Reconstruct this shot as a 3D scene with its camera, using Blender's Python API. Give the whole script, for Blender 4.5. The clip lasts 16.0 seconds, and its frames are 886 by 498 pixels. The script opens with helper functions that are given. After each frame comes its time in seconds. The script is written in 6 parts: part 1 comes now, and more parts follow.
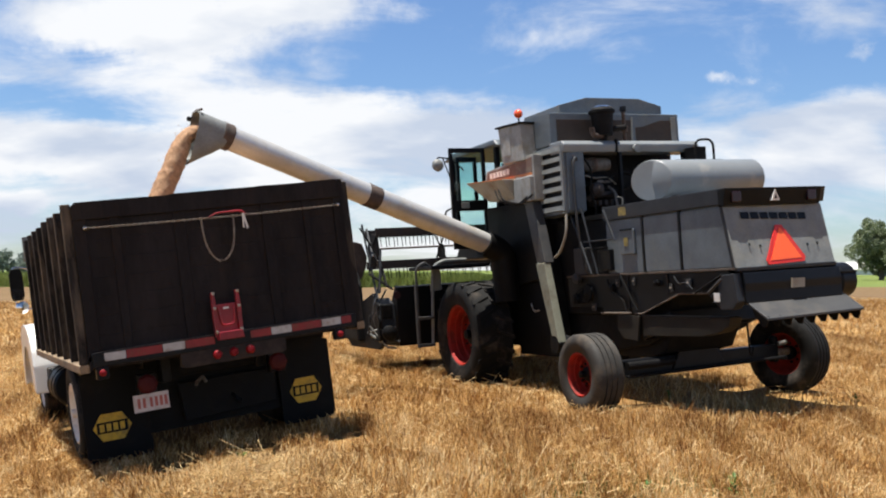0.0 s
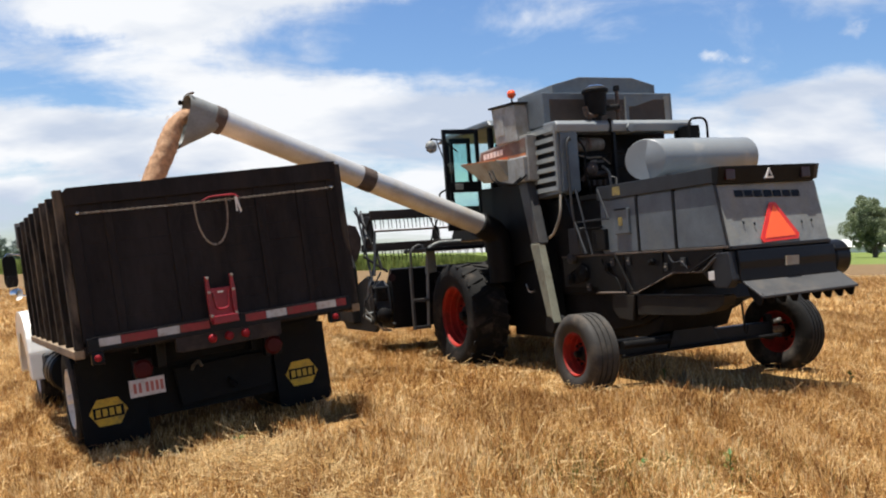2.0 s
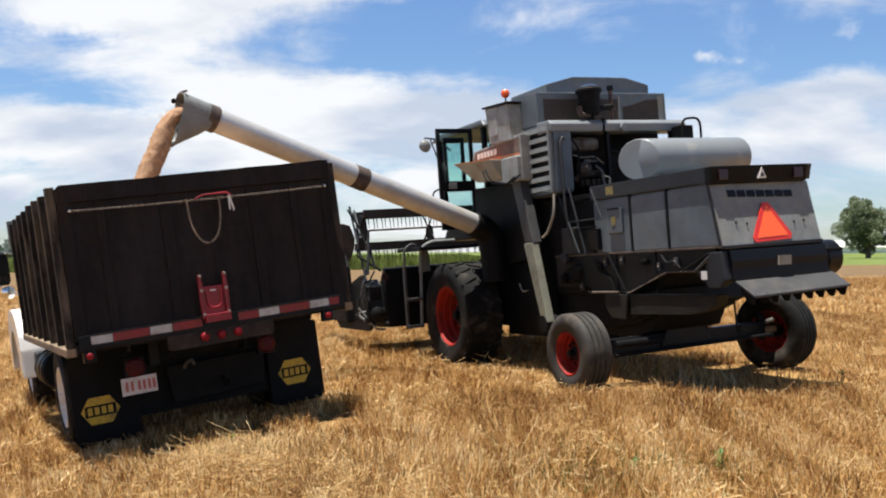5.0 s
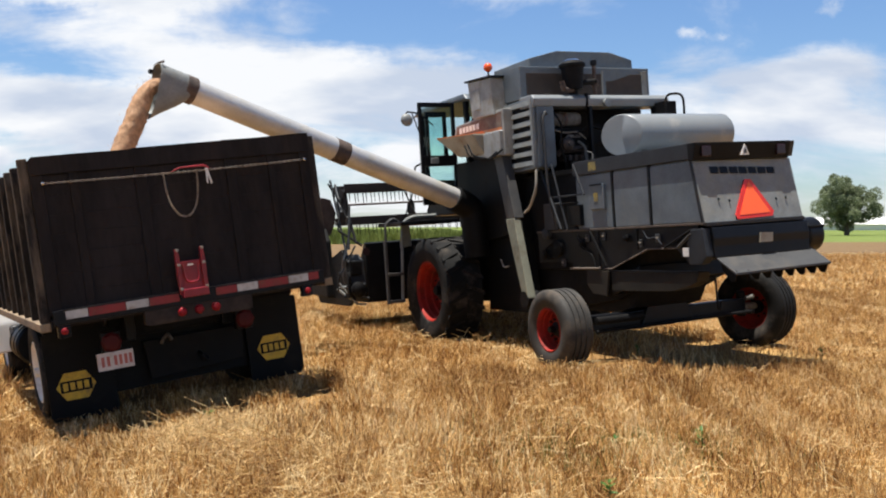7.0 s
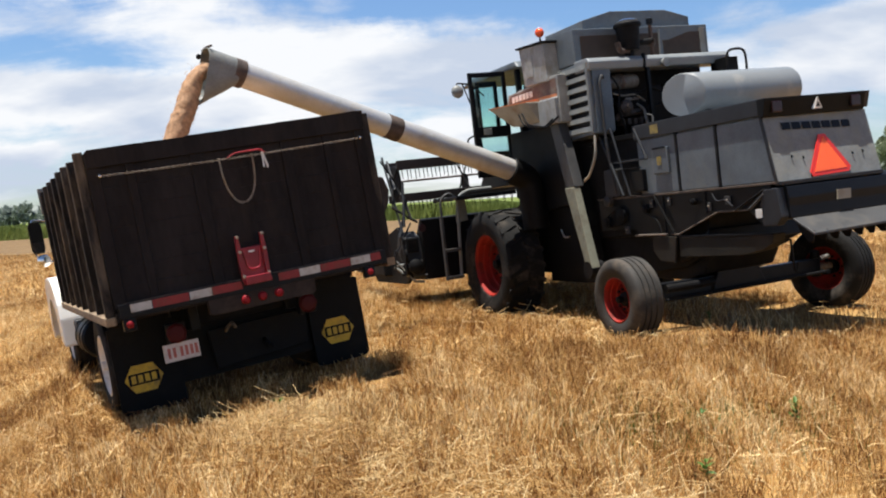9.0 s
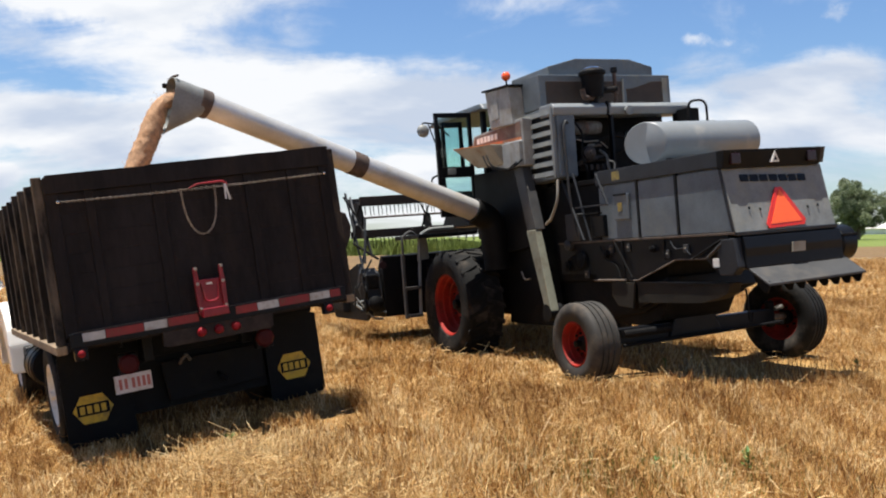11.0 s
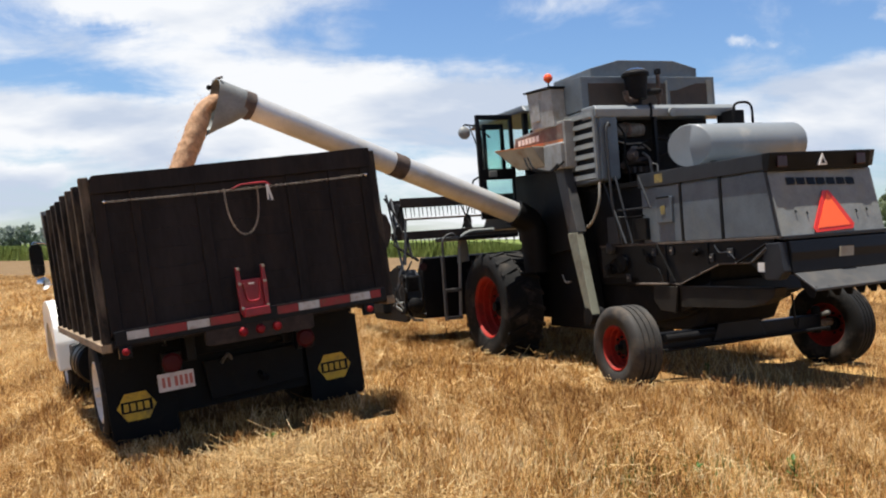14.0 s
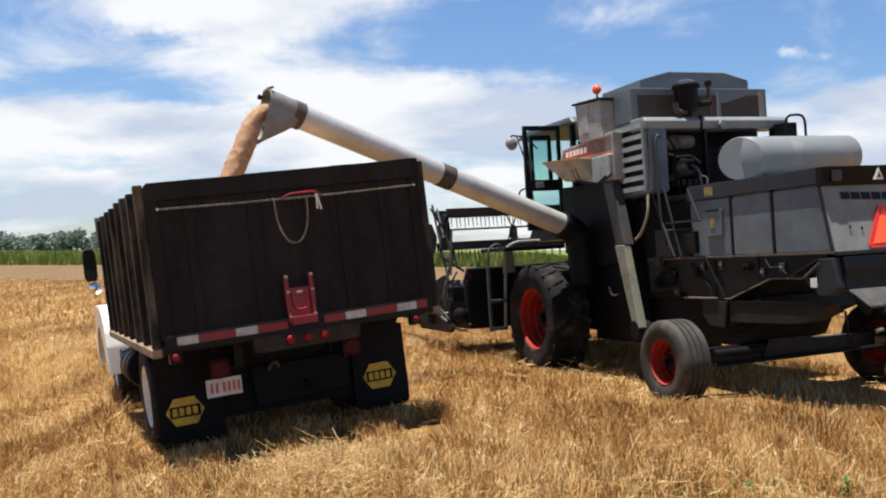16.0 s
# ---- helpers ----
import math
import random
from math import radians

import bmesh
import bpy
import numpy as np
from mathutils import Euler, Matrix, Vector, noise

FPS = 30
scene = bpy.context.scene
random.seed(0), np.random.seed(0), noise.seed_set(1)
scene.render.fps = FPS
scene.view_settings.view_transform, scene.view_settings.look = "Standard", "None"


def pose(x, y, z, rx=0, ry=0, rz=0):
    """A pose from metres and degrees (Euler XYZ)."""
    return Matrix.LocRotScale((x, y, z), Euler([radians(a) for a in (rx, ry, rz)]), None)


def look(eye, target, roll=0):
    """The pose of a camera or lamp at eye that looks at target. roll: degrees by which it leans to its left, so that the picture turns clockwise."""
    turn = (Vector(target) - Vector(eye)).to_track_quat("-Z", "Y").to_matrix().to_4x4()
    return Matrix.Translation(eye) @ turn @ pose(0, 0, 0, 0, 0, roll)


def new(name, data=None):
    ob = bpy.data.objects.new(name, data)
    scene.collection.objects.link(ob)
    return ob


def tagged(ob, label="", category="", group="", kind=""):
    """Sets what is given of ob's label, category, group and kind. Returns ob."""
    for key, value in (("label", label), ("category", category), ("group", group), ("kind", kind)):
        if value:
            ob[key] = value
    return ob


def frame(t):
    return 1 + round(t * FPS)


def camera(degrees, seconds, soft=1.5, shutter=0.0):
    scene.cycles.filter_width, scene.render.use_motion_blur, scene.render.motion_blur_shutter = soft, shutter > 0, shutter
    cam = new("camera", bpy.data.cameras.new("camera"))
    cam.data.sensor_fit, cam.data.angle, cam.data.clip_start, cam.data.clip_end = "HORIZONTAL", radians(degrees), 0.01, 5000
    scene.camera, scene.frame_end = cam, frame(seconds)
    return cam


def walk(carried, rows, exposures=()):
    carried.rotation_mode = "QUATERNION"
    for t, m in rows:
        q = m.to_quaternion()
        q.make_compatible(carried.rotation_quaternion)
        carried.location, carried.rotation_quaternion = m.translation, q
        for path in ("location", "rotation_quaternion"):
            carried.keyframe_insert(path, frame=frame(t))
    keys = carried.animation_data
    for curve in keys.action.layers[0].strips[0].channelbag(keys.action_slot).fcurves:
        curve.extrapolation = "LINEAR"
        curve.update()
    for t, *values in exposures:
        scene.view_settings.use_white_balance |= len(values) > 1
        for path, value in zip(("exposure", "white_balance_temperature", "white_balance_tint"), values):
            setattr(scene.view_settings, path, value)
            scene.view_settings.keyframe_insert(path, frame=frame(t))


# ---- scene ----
cam = camera(51.08, 16.0, soft=2.05)
PATH = [
    (0.0, pose(0.000, -0.000, 1.547, 91.29, -0.02, -0.60)),
    (0.5, pose(0.001, -0.002, 1.541, 91.11, 0.03, -0.59)),
    (1.0, pose(-0.003, 0.008, 1.536, 90.72, 0.27, -0.78)),
    (1.5, pose(-0.001, 0.012, 1.535, 90.34, 0.43, -0.92)),
    (2.0, pose(0.005, 0.014, 1.538, 90.20, 0.64, -0.91)),
    (2.5, pose(-0.001, 0.017, 1.540, 90.11, 0.65, -1.05)),
    (3.0, pose(-0.002, 0.011, 1.537, 90.33, 0.48, -1.06)),
    (5.5, pose(0.017, 0.015, 1.532, 90.02, 0.51, -1.45)),
    (6.0, pose(0.020, 0.019, 1.533, 89.86, 0.43, -1.77)),
    (6.5, pose(0.033, 0.030, 1.534, 89.64, 0.39, -1.67)),
    (7.0, pose(0.025, 0.094, 1.536, 88.61, 0.15, -2.39)),
    (7.5, pose(-0.034, 0.214, 1.542, 89.59, -1.27, -7.97)),
    (8.0, pose(-0.131, 0.316, 1.547, 89.82, 0.54, -6.18)),
    (8.5, pose(-0.145, 0.350, 1.543, 90.55, 0.69, -0.94)),
    (9.0, pose(-0.113, 0.344, 1.559, 86.99, 3.00, 0.47)),
    (9.2, pose(-0.113, 0.328, 1.576, 88.04, 3.39, -1.33)),
    (11.3, pose(-0.116, 0.348, 1.574, 89.23, 0.75, -1.71)),
    (11.5, pose(-0.120, 0.350, 1.561, 88.95, 0.68, -1.63)),
    (12.0, pose(-0.117, 0.349, 1.569, 88.86, 0.73, -1.72)),
    (12.5, pose(-0.121, 0.356, 1.567, 88.81, 0.85, -2.01)),
    (13.0, pose(-0.124, 0.364, 1.563, 88.78, 0.95, -1.83)),
    (13.5, pose(-0.134, 0.363, 1.569, 88.93, 0.98, -1.09)),
    (14.0, pose(-0.122, 0.363, 1.570, 89.40, 0.55, 0.57)),
    (14.5, pose(-0.153, 0.376, 1.563, 89.75, 0.52, 1.04)),
    (15.0, pose(-0.131, 0.361, 1.569, 89.97, 0.22, 2.17)),
    (15.5, pose(-0.150, 0.367, 1.569, 89.66, 0.16, 2.09)),
    (16.0, pose(-0.153, 0.362, 1.579, 90.01, -0.19, 3.27)),
]
walk(cam, PATH)

# ---- world and sun ----
SUN = Vector((-0.15, -0.04, 0.97)).normalized()
scene.view_settings.exposure = 0.38
world = bpy.data.worlds.new("world")
scene.world = world
world.use_nodes = True


def nd(tree, kind, **values):
    n = tree.nodes.new(kind)
    for key, value in values.items():
        if key in n.inputs:
            n.inputs[key].default_value = value
    return n


def build_sky():
    t = world.node_tree
    t.nodes.clear()
    out = nd(t, "ShaderNodeOutputWorld")
    bg = nd(t, "ShaderNodeBackground", Strength=SKY_STRENGTH)
    sky = nd(t, "ShaderNodeTexSky")
    sky.sky_type, sky.sun_disc = "NISHITA", False
    sky.sun_elevation = math.asin(SUN.z)
    sky.sun_rotation = math.atan2(SUN.x, SUN.y)
    sky.air_density, sky.dust_density, sky.ozone_density = 1.2, 0.25, 2.5
    co = nd(t, "ShaderNodeTexCoord")
    sep = nd(t, "ShaderNodeSeparateXYZ")
    t.links.new(co.outputs["Generated"], sep.inputs[0])
    low = nd(t, "ShaderNodeMath"); low.operation = "MAXIMUM"; low.inputs[1].default_value = 0.0
    t.links.new(sep.outputs["Z"], low.inputs[0])
    den = nd(t, "ShaderNodeMath"); den.operation = "ADD"; den.inputs[1].default_value = 0.32
    t.links.new(low.outputs[0], den.inputs[0])
    flat = nd(t, "ShaderNodeCombineXYZ")
    for k in ("X", "Y"):
        q = nd(t, "ShaderNodeMath"); q.operation = "DIVIDE"
        t.links.new(sep.outputs[k], q.inputs[0]); t.links.new(den.outputs[0], q.inputs[1])
        t.links.new(q.outputs[0], flat.inputs[k])
    shift = nd(t, "ShaderNodeMapping"); shift.inputs["Location"].default_value = CLOUD_SHIFT
    shift.inputs["Scale"].default_value = (0.8, 1.15, 1)
    shift.inputs["Rotation"].default_value = (0, 0, 0.35)
    t.links.new(flat.outputs[0], shift.inputs[0])
    n1 = nd(t, "ShaderNodeTexNoise", Scale=3.4, Detail=10.0, Roughness=0.60, Distortion=0.5)
    n2 = nd(t, "ShaderNodeTexNoise", Scale=1.0, Detail=3.0, Roughness=0.5)
    for n in (n1, n2):
        t.links.new(shift.outputs[0], n.inputs["Vector"])
    mix = nd(t, "ShaderNodeMath"); mix.operation = "MULTIPLY_ADD"; mix.inputs[1].default_value = 0.75
    t.links.new(n2.outputs["Fac"], mix.inputs[0]); t.links.new(n1.outputs["Fac"], mix.inputs[2])
    # the cloud banks, each a soft ragged oval across (x, z) of the view
    wob = nd(t, "ShaderNodeTexNoise", Scale=7.0, Detail=6.0, Roughness=0.62)
    t.links.new(co.outputs["Generated"], wob.inputs["Vector"])
    spot = nd(t, "ShaderNodeCombineXYZ")
    t.links.new(sep.outputs["X"], spot.inputs["X"]); t.links.new(sep.outputs["Z"], spot.inputs["Y"])
    cen = nd(t, "ShaderNodeVectorMath"); cen.operation = "SUBTRACT"; cen.inputs[1].default_value = (0.5, 0.5, 0.5)
    t.links.new(wob.outputs["Color"], cen.inputs[0])
    wsc = nd(t, "ShaderNodeVectorMath"); wsc.operation = "MULTIPLY"; wsc.inputs[1].default_value = (0.22, 0.085, 0.0)
    t.links.new(cen.outputs[0], wsc.inputs[0])
    pos = nd(t, "ShaderNodeVectorMath"); pos.operation = "ADD"
    t.links.new(spot.outputs[0], pos.inputs[0]); t.links.new(wsc.outputs[0], pos.inputs[1])
    total = None
    for bx, bz, rx, rz, weight in CLOUDS:
        a = nd(t, "ShaderNodeVectorMath"); a.operation = "SUBTRACT"; a.inputs[1].default_value = (bx, bz, 0)
        t.links.new(pos.outputs[0], a.inputs[0])
        b = nd(t, "ShaderNodeVectorMath"); b.operation = "MULTIPLY"; b.inputs[1].default_value = (1 / rx, 1 / rz, 0)
        t.links.new(a.outputs[0], b.inputs[0])
        ln = nd(t, "ShaderNodeVectorMath"); ln.operation = "LENGTH"
        t.links.new(b.outputs[0], ln.inputs[0])
        fall = nd(t, "ShaderNodeMapRange"); fall.interpolation_type = "SMOOTHSTEP"
        for k, v in (("From Min", 0.0), ("From Max", 1.6), ("To Min", weight * 0.85), ("To Max", 0.0)):
            fall.inputs[k].default_value = v
        t.links.new(ln.outputs["Value"], fall.inputs["Value"])
        if total is None:
            total = fall.outputs[0]
        else:
            add = nd(t, "ShaderNodeMath"); add.operation = "ADD"
            t.links.new(total, add.inputs[0]); t.links.new(fall.outputs[0], add.inputs[1])
            total = add.outputs[0]
    # haze towards the horizon
    band = nd(t, "ShaderNodeMapRange"); band.interpolation_type = "SMOOTHSTEP"
    for k, v in (("From Min", 0.02), ("From Max", 0.20), ("To Min", 0.38), ("To Max", 0.08)):
        band.inputs[k].default_value = v
    t.links.new(sep.outputs["Z"], band.inputs["Value"])
    rag = nd(t, "ShaderNodeMath"); rag.operation = "MULTIPLY_ADD"
    rag.inputs[1].default_value, rag.inputs[2].default_value = 2.1, -2.1 * 0.875 + 0.10
    t.links.new(mix.outputs[0], rag.inputs[0])
    low_sum = nd(t, "ShaderNodeMath"); low_sum.operation = "ADD"
    t.links.new(band.outputs[0], low_sum.inputs[0]); t.links.new(rag.outputs[0], low_sum.inputs[1])
    tot = nd(t, "ShaderNodeMath"); tot.operation = "ADD"
    t.links.new(low_sum.outputs[0], tot.inputs[0]); t.links.new(total, tot.inputs[1])
    # open blue overhead
    zen = nd(t, "ShaderNodeMapRange"); zen.interpolation_type = "SMOOTHSTEP"
    for k, v in (("From Min", 0.30), ("From Max", 0.55), ("To Min", 0.0), ("To Max", -0.7)):
        zen.inputs[k].default_value = v
    t.links.new(sep.outputs["Z"], zen.inputs["Value"])
    clear = nd(t, "ShaderNodeMath"); clear.operation = "ADD"
    t.links.new(tot.outputs[0], clear.inputs[0]); t.links.new(zen.outputs[0], clear.inputs[1])
    tot = clear
    ramp = nd(t, "ShaderNodeValToRGB")
    e = ramp.color_ramp.elements
    e[0].position, e[0].color = CLOUD_LOW, (0, 0, 0, 1)
    e[1].position, e[1].color = CLOUD_HIGH, (1, 1, 1, 1)
    ramp.color_ramp.interpolation = "EASE"
    t.links.new(tot.outputs[0], ramp.inputs[0])
    # grey undersides where the cloud is thick
    n3 = nd(t, "ShaderNodeTexNoise", Scale=2.3, Detail=6.0, Roughness=0.5)
    t.links.new(shift.outputs[0], n3.inputs["Vector"])
    tone = nd(t, "ShaderNodeValToRGB")
    e = tone.color_ramp.elements
    e[0].position, e[0].color = 0.40, (9.6, 10.9, 13.2, 1)
    e[1].position, e[1].color = 0.56, (15.6, 15.9, 16.4, 1)
    t.links.new(n3.outputs["Fac"], tone.inputs[0])
    tint = nd(t, "ShaderNodeMix"); tint.data_type = "RGBA"; tint.blend_type = "MULTIPLY"
    # the blue deepens overhead
    deep = nd(t, "ShaderNodeMapRange"); deep.interpolation_type = "SMOOTHSTEP"
    for k, v in (("From Min", 0.36), ("From Max", 0.75), ("To Min", 1.0), ("To Max", 0.0)):
        deep.inputs[k].default_value = v
    t.links.new(sep.outputs["Z"], deep.inputs["Value"])
    t.links.new(deep.outputs[0], tint.inputs["Factor"])
    tint.inputs["B"].default_value = SKY_TINT
    t.links.new(sky.outputs[0], tint.inputs["A"])
    cm = nd(t, "ShaderNodeMix"); cm.data_type = "RGBA"
    t.links.new(ramp.outputs[0], cm.inputs["Factor"])
    t.links.new(tint.outputs["Result"], cm.inputs["A"]); t.links.new(tone.outputs[0], cm.inputs["B"])
    t.links.new(cm.outputs["Result"], bg.inputs["Color"])
    t.links.new(bg.outputs[0], out.inputs[0])


SKY_STRENGTH = 0.047
SKY_TINT = (1.42, 1.72, 2.2, 1)
CLOUD_SHIFT = (7.4, 5.2, 0.0)
CLOUD_LOW, CLOUD_HIGH = 0.10, 0.88
CLOUDS = (
    (-0.25, 0.256, 0.183, 0.034, 1.0), (-0.298, 0.228, 0.067, 0.024, 0.8), (-0.121, 0.268, 0.079, 0.018, 0.6),
    (-0.364, 0.123, 0.14, 0.029, 1.0), (-0.271, 0.129, 0.055, 0.024, 0.5), (-0.158, 0.177, 0.134, 0.017, 0.42),
    (-0.076, 0.148, 0.158, 0.03, 0.85), (0.038, 0.147, 0.079, 0.026, 0.6), (-0.2, 0.106, 0.098, 0.024, 0.6),
    (-0.403, 0.065, 0.034, 0.011, 0.8), (0.12, 0.233, 0.10, 0.012, 0.22), (0.358, 0.163, 0.104, 0.022, 0.42),
    (0.42, 0.139, 0.079, 0.03, 0.46), (0.324, 0.123, 0.122, 0.03, 0.42), (0.30, 0.194, 0.022, 0.007, 0.6),
    (-0.36, 0.20, 0.22, 0.07, 0.30), (-0.12, 0.205, 0.20, 0.05, 0.22), (0.426, 0.215, 0.022, 0.009, 0.6), (0.399, 0.10, 0.134, 0.027, 0.45), (-0.041, 0.09, 0.183, 0.03, 0.45))
build_sky()
lamp = bpy.data.lights.new("sun", "SUN")
lamp.energy, lamp.angle, lamp.color = 7.9, radians(0.6), (1.0, 0.95, 0.87)
sun = new("sun", lamp)
sun.matrix_world = look(SUN * 60, (0, 0, 0))


# ---- materials ----
def mat(name, col, rough=0.6, metal=0.0, vary=0.25, scale=6.0, dirt=None, dirt_amt=0.0, bump=0.0, fine=60.0, stretch=(1, 1, 1), island=0.0, spec=0.5):
    """A worn surface: base colour varied at two scales, patches of dirt, fine relief."""
    m = bpy.data.materials.new(name)
    m.use_nodes = True
    t = m.node_tree
    b = t.nodes["Principled BSDF"]
    b.inputs["Roughness"].default_value, b.inputs["Metallic"].default_value = rough, metal
    b.inputs["Specular IOR Level"].default_value = spec
    co = nd(t, "ShaderNodeTexCoord")
    mp = nd(t, "ShaderNodeMapping"); mp.inputs["Scale"].default_value = stretch
    t.links.new(co.outputs["Object"], mp.inputs[0])
    n1 = nd(t, "ShaderNodeTexNoise", Scale=scale, Detail=5.0, Roughness=0.6)
    n2 = nd(t, "ShaderNodeTexNoise", Scale=fine, Detail=3.0, Roughness=0.6)
    for n in (n1, n2):
        t.links.new(mp.outputs[0], n.inputs["Vector"])
    s = nd(t, "ShaderNodeMath"); s.operation = "MULTIPLY_ADD"; s.inputs[1].default_value = 0.5
    t.links.new(n2.outputs["Fac"], s.inputs[0]); t.links.new(n1.outputs["Fac"], s.inputs[2])
    r = nd(t, "ShaderNodeMapRange")
    for k, v in (("From Min", 0.5), ("From Max", 1.0), ("To Min", 1 - vary), ("To Max", 1 + vary)):
        r.inputs[k].default_value = v
    t.links.new(s.outputs[0], r.inputs["Value"])
    val = r.outputs[0]
    if island:
        g = nd(t, "ShaderNodeNewGeometry")
        o = nd(t, "ShaderNodeMapRange")
        o.inputs["To Min"].default_value, o.inputs["To Max"].default_value = 1 - island, 1 + island
        t.links.new(g.outputs["Random Per Island"], o.inputs["Value"])
        k = nd(t, "ShaderNodeMath"); k.operation = "MULTIPLY"
        t.links.new(val, k.inputs[0]); t.links.new(o.outputs[0], k.inputs[1])
        val = k.outputs[0]
    c = nd(t, "ShaderNodeMix"); c.data_type = "RGBA"; c.blend_type = "MULTIPLY"
    c.inputs["Factor"].default_value = 1.0
    c.inputs["A"].default_value = (*col, 1)
    t.links.new(val, c.inputs["B"])
    colour = c.outputs["Result"]
    if dirt:
        n4 = nd(t, "ShaderNodeTexNoise", Scale=scale * 0.7, Detail=8.0, Roughness=0.7)
        off = nd(t, "ShaderNodeMapping"); off.inputs["Location"].default_value = (7.3, 2.1, 4.4)
        t.links.new(mp.outputs[0], off.inputs[0]); t.links.new(off.outputs[0], n4.inputs["Vector"])
        rp = nd(t, "ShaderNodeMapRange")
        for k, v in (("From Min", 0.62 - dirt_amt * 0.35), ("From Max", 0.80 - dirt_amt * 0.3), ("To Min", 0.0), ("To Max", 0.9)):
            rp.inputs[k].default_value = v
        t.links.new(n4.outputs["Fac"], rp.inputs["Value"])
        d = nd(t, "ShaderNodeMix"); d.data_type = "RGBA"
        d.inputs["B"].default_value = (*dirt, 1)
        t.links.new(rp.outputs[0], d.inputs["Factor"]); t.links.new(colour, d.inputs["A"])
        colour = d.outputs["Result"]
        rr = nd(t, "ShaderNodeMapRange")
        rr.inputs["To Min"].default_value, rr.inputs["To Max"].default_value = rough, min(1, rough + 0.25)
        t.links.new(rp.outputs[0], rr.inputs["Value"]); t.links.new(rr.outputs[0], b.inputs["Roughness"])
    t.links.new(colour, b.inputs["Base Color"])
    if bump:
        bp = nd(t, "ShaderNodeBump", Strength=bump, Distance=0.01)
        t.links.new(s.outputs[0], bp.inputs["Height"]); t.links.new(bp.outputs[0], b.inputs["Normal"])
    return m


def glass_mat(name, tint):
    m = bpy.data.materials.new(name)
    m.use_nodes = True
    t = m.node_tree
    t.nodes.clear()
    o = nd(t, "ShaderNodeOutputMaterial")
    a = nd(t, "ShaderNodeBsdfTransparent", Color=(*tint, 1))
    g = nd(t, "ShaderNodeBsdfGlossy", Roughness=0.04)
    f = nd(t, "ShaderNodeFresnel", IOR=1.5)
    x = nd(t, "ShaderNodeMixShader")
    t.links.new(f.outputs[0], x.inputs[0]); t.links.new(a.outputs[0], x.inputs[1]); t.links.new(g.outputs[0], x.inputs[2])
    t.links.new(x.outputs[0], o.inputs[0])
    return m


DUST = (0.30, 0.24, 0.16)
RUST = (0.070, 0.045, 0.032)
M_BEDWOOD = mat("black_stained_boards", (0.0175, 0.0148, 0.0150), 0.7, 0, 0.5, 3, (0.038, 0.029, 0.024), 0.30, 0.2, 40, (1, 1, 0.22), 0, 0.12)
M_DUSTBAR = mat("dusty_brown_steel", (0.026, 0.020, 0.018), 0.65, 0, 0.3, 8, (0.060, 0.045, 0.036), 0.3, 0.15, spec=0.2)
M_STAKE = mat("weathered_stake_wood", (0.020, 0.017, 0.016), 0.75, 0, 0.5, 6, (0.15, 0.118, 0.088), 0.40, 0.4, 50, (1, 1, 0.25), 0, 0.15)
M_TANWOOD = mat("pale_rail_wood", (0.21, 0.150, 0.092), 0.75, 0, 0.4, 7, (0.10, 0.07, 0.05), 0.4, 0.4, 50, (1, 0.2, 1))
M_BLACK = mat("black_steel", (0.0044, 0.0050, 0.0068), 0.42, 0, 0.4, 5, (0.014, 0.015, 0.019), 0.14, 0.15, spec=0.2)
M_DARK = mat("greasy_dark_steel", (0.0060, 0.0060, 0.0066), 0.6, 0, 0.5, 9, (0.026, 0.022, 0.019), 0.18, 0.3, spec=0.12)
# flap rubber, also the painted shade behind the louvres and under the bed
M_FLAPSHADE = mat("black_rubber_and_shade", (0.005, 0.005, 0.005), 0.6, 0, 0.3, 5, (0.018, 0.016, 0.013), 0.2, 0.1, spec=0.15)
M_GREY = mat("grey_machine_paint", (0.094, 0.114, 0.132), 0.45, 0, 0.28, 3.2, (0.140, 0.152, 0.150), 0.32, 0.05, 45)
M_GREYDIRTY = mat("dusty_grey_paint", (0.165, 0.176, 0.176), 0.55, 0, 0.28, 5, (0.21, 0.21, 0.18), 0.36, 0.08, 45)
M_BAND = mat("rusty_dark_band", (0.020, 0.022, 0.026), 0.5, 0, 0.3, 6, RUST, 0.10, 0.15, spec=0.3)
M_SHEET = mat("dull_dark_sheet_steel", (0.034, 0.035, 0.037), 0.6, 0, 0.25, 6, (0.062, 0.055, 0.048), 0.3, 0.1)
M_TANK = mat("grey_tank_paint", (0.185, 0.20, 0.21), 0.34, 0, 0.10, 2.5, (0.33, 0.31, 0.27), 0.2, 0.03)
M_BEIGE = mat("faded_beige_paint", (0.28, 0.255, 0.205), 0.6, 0, 0.2, 5, (0.20, 0.13, 0.075), 0.35, 0.1)
M_OLIVE = mat("faded_cream_paint", (0.185, 0.19, 0.145), 0.6, 0, 0.2, 5, (0.12, 0.10, 0.07), 0.35, 0.1)
M_GALV = mat("galvanised_tube", (0.50, 0.50, 0.495), 0.38, 0.35, 0.14, 3, (0.40, 0.365, 0.30), 0.30, 0.04, 40, (1, 1, 1))
M_RUST = mat("rusted_band", (0.075, 0.052, 0.042), 0.8, 0, 0.4, 12, (0.03, 0.025, 0.025), 0.4, 0.2)
M_MESHPANEL = mat("dark_brown_screen", (0.030, 0.021, 0.017), 0.7, 0, 0.3, 8, (0.06, 0.04, 0.03), 0.3, 0.2, 120)
M_RUBBER = mat("dusty_tyre_rubber", (0.019, 0.017, 0.015), 0.75, 0, 0.35, 5, (0.090, 0.071, 0.053), 0.34, 0.2)
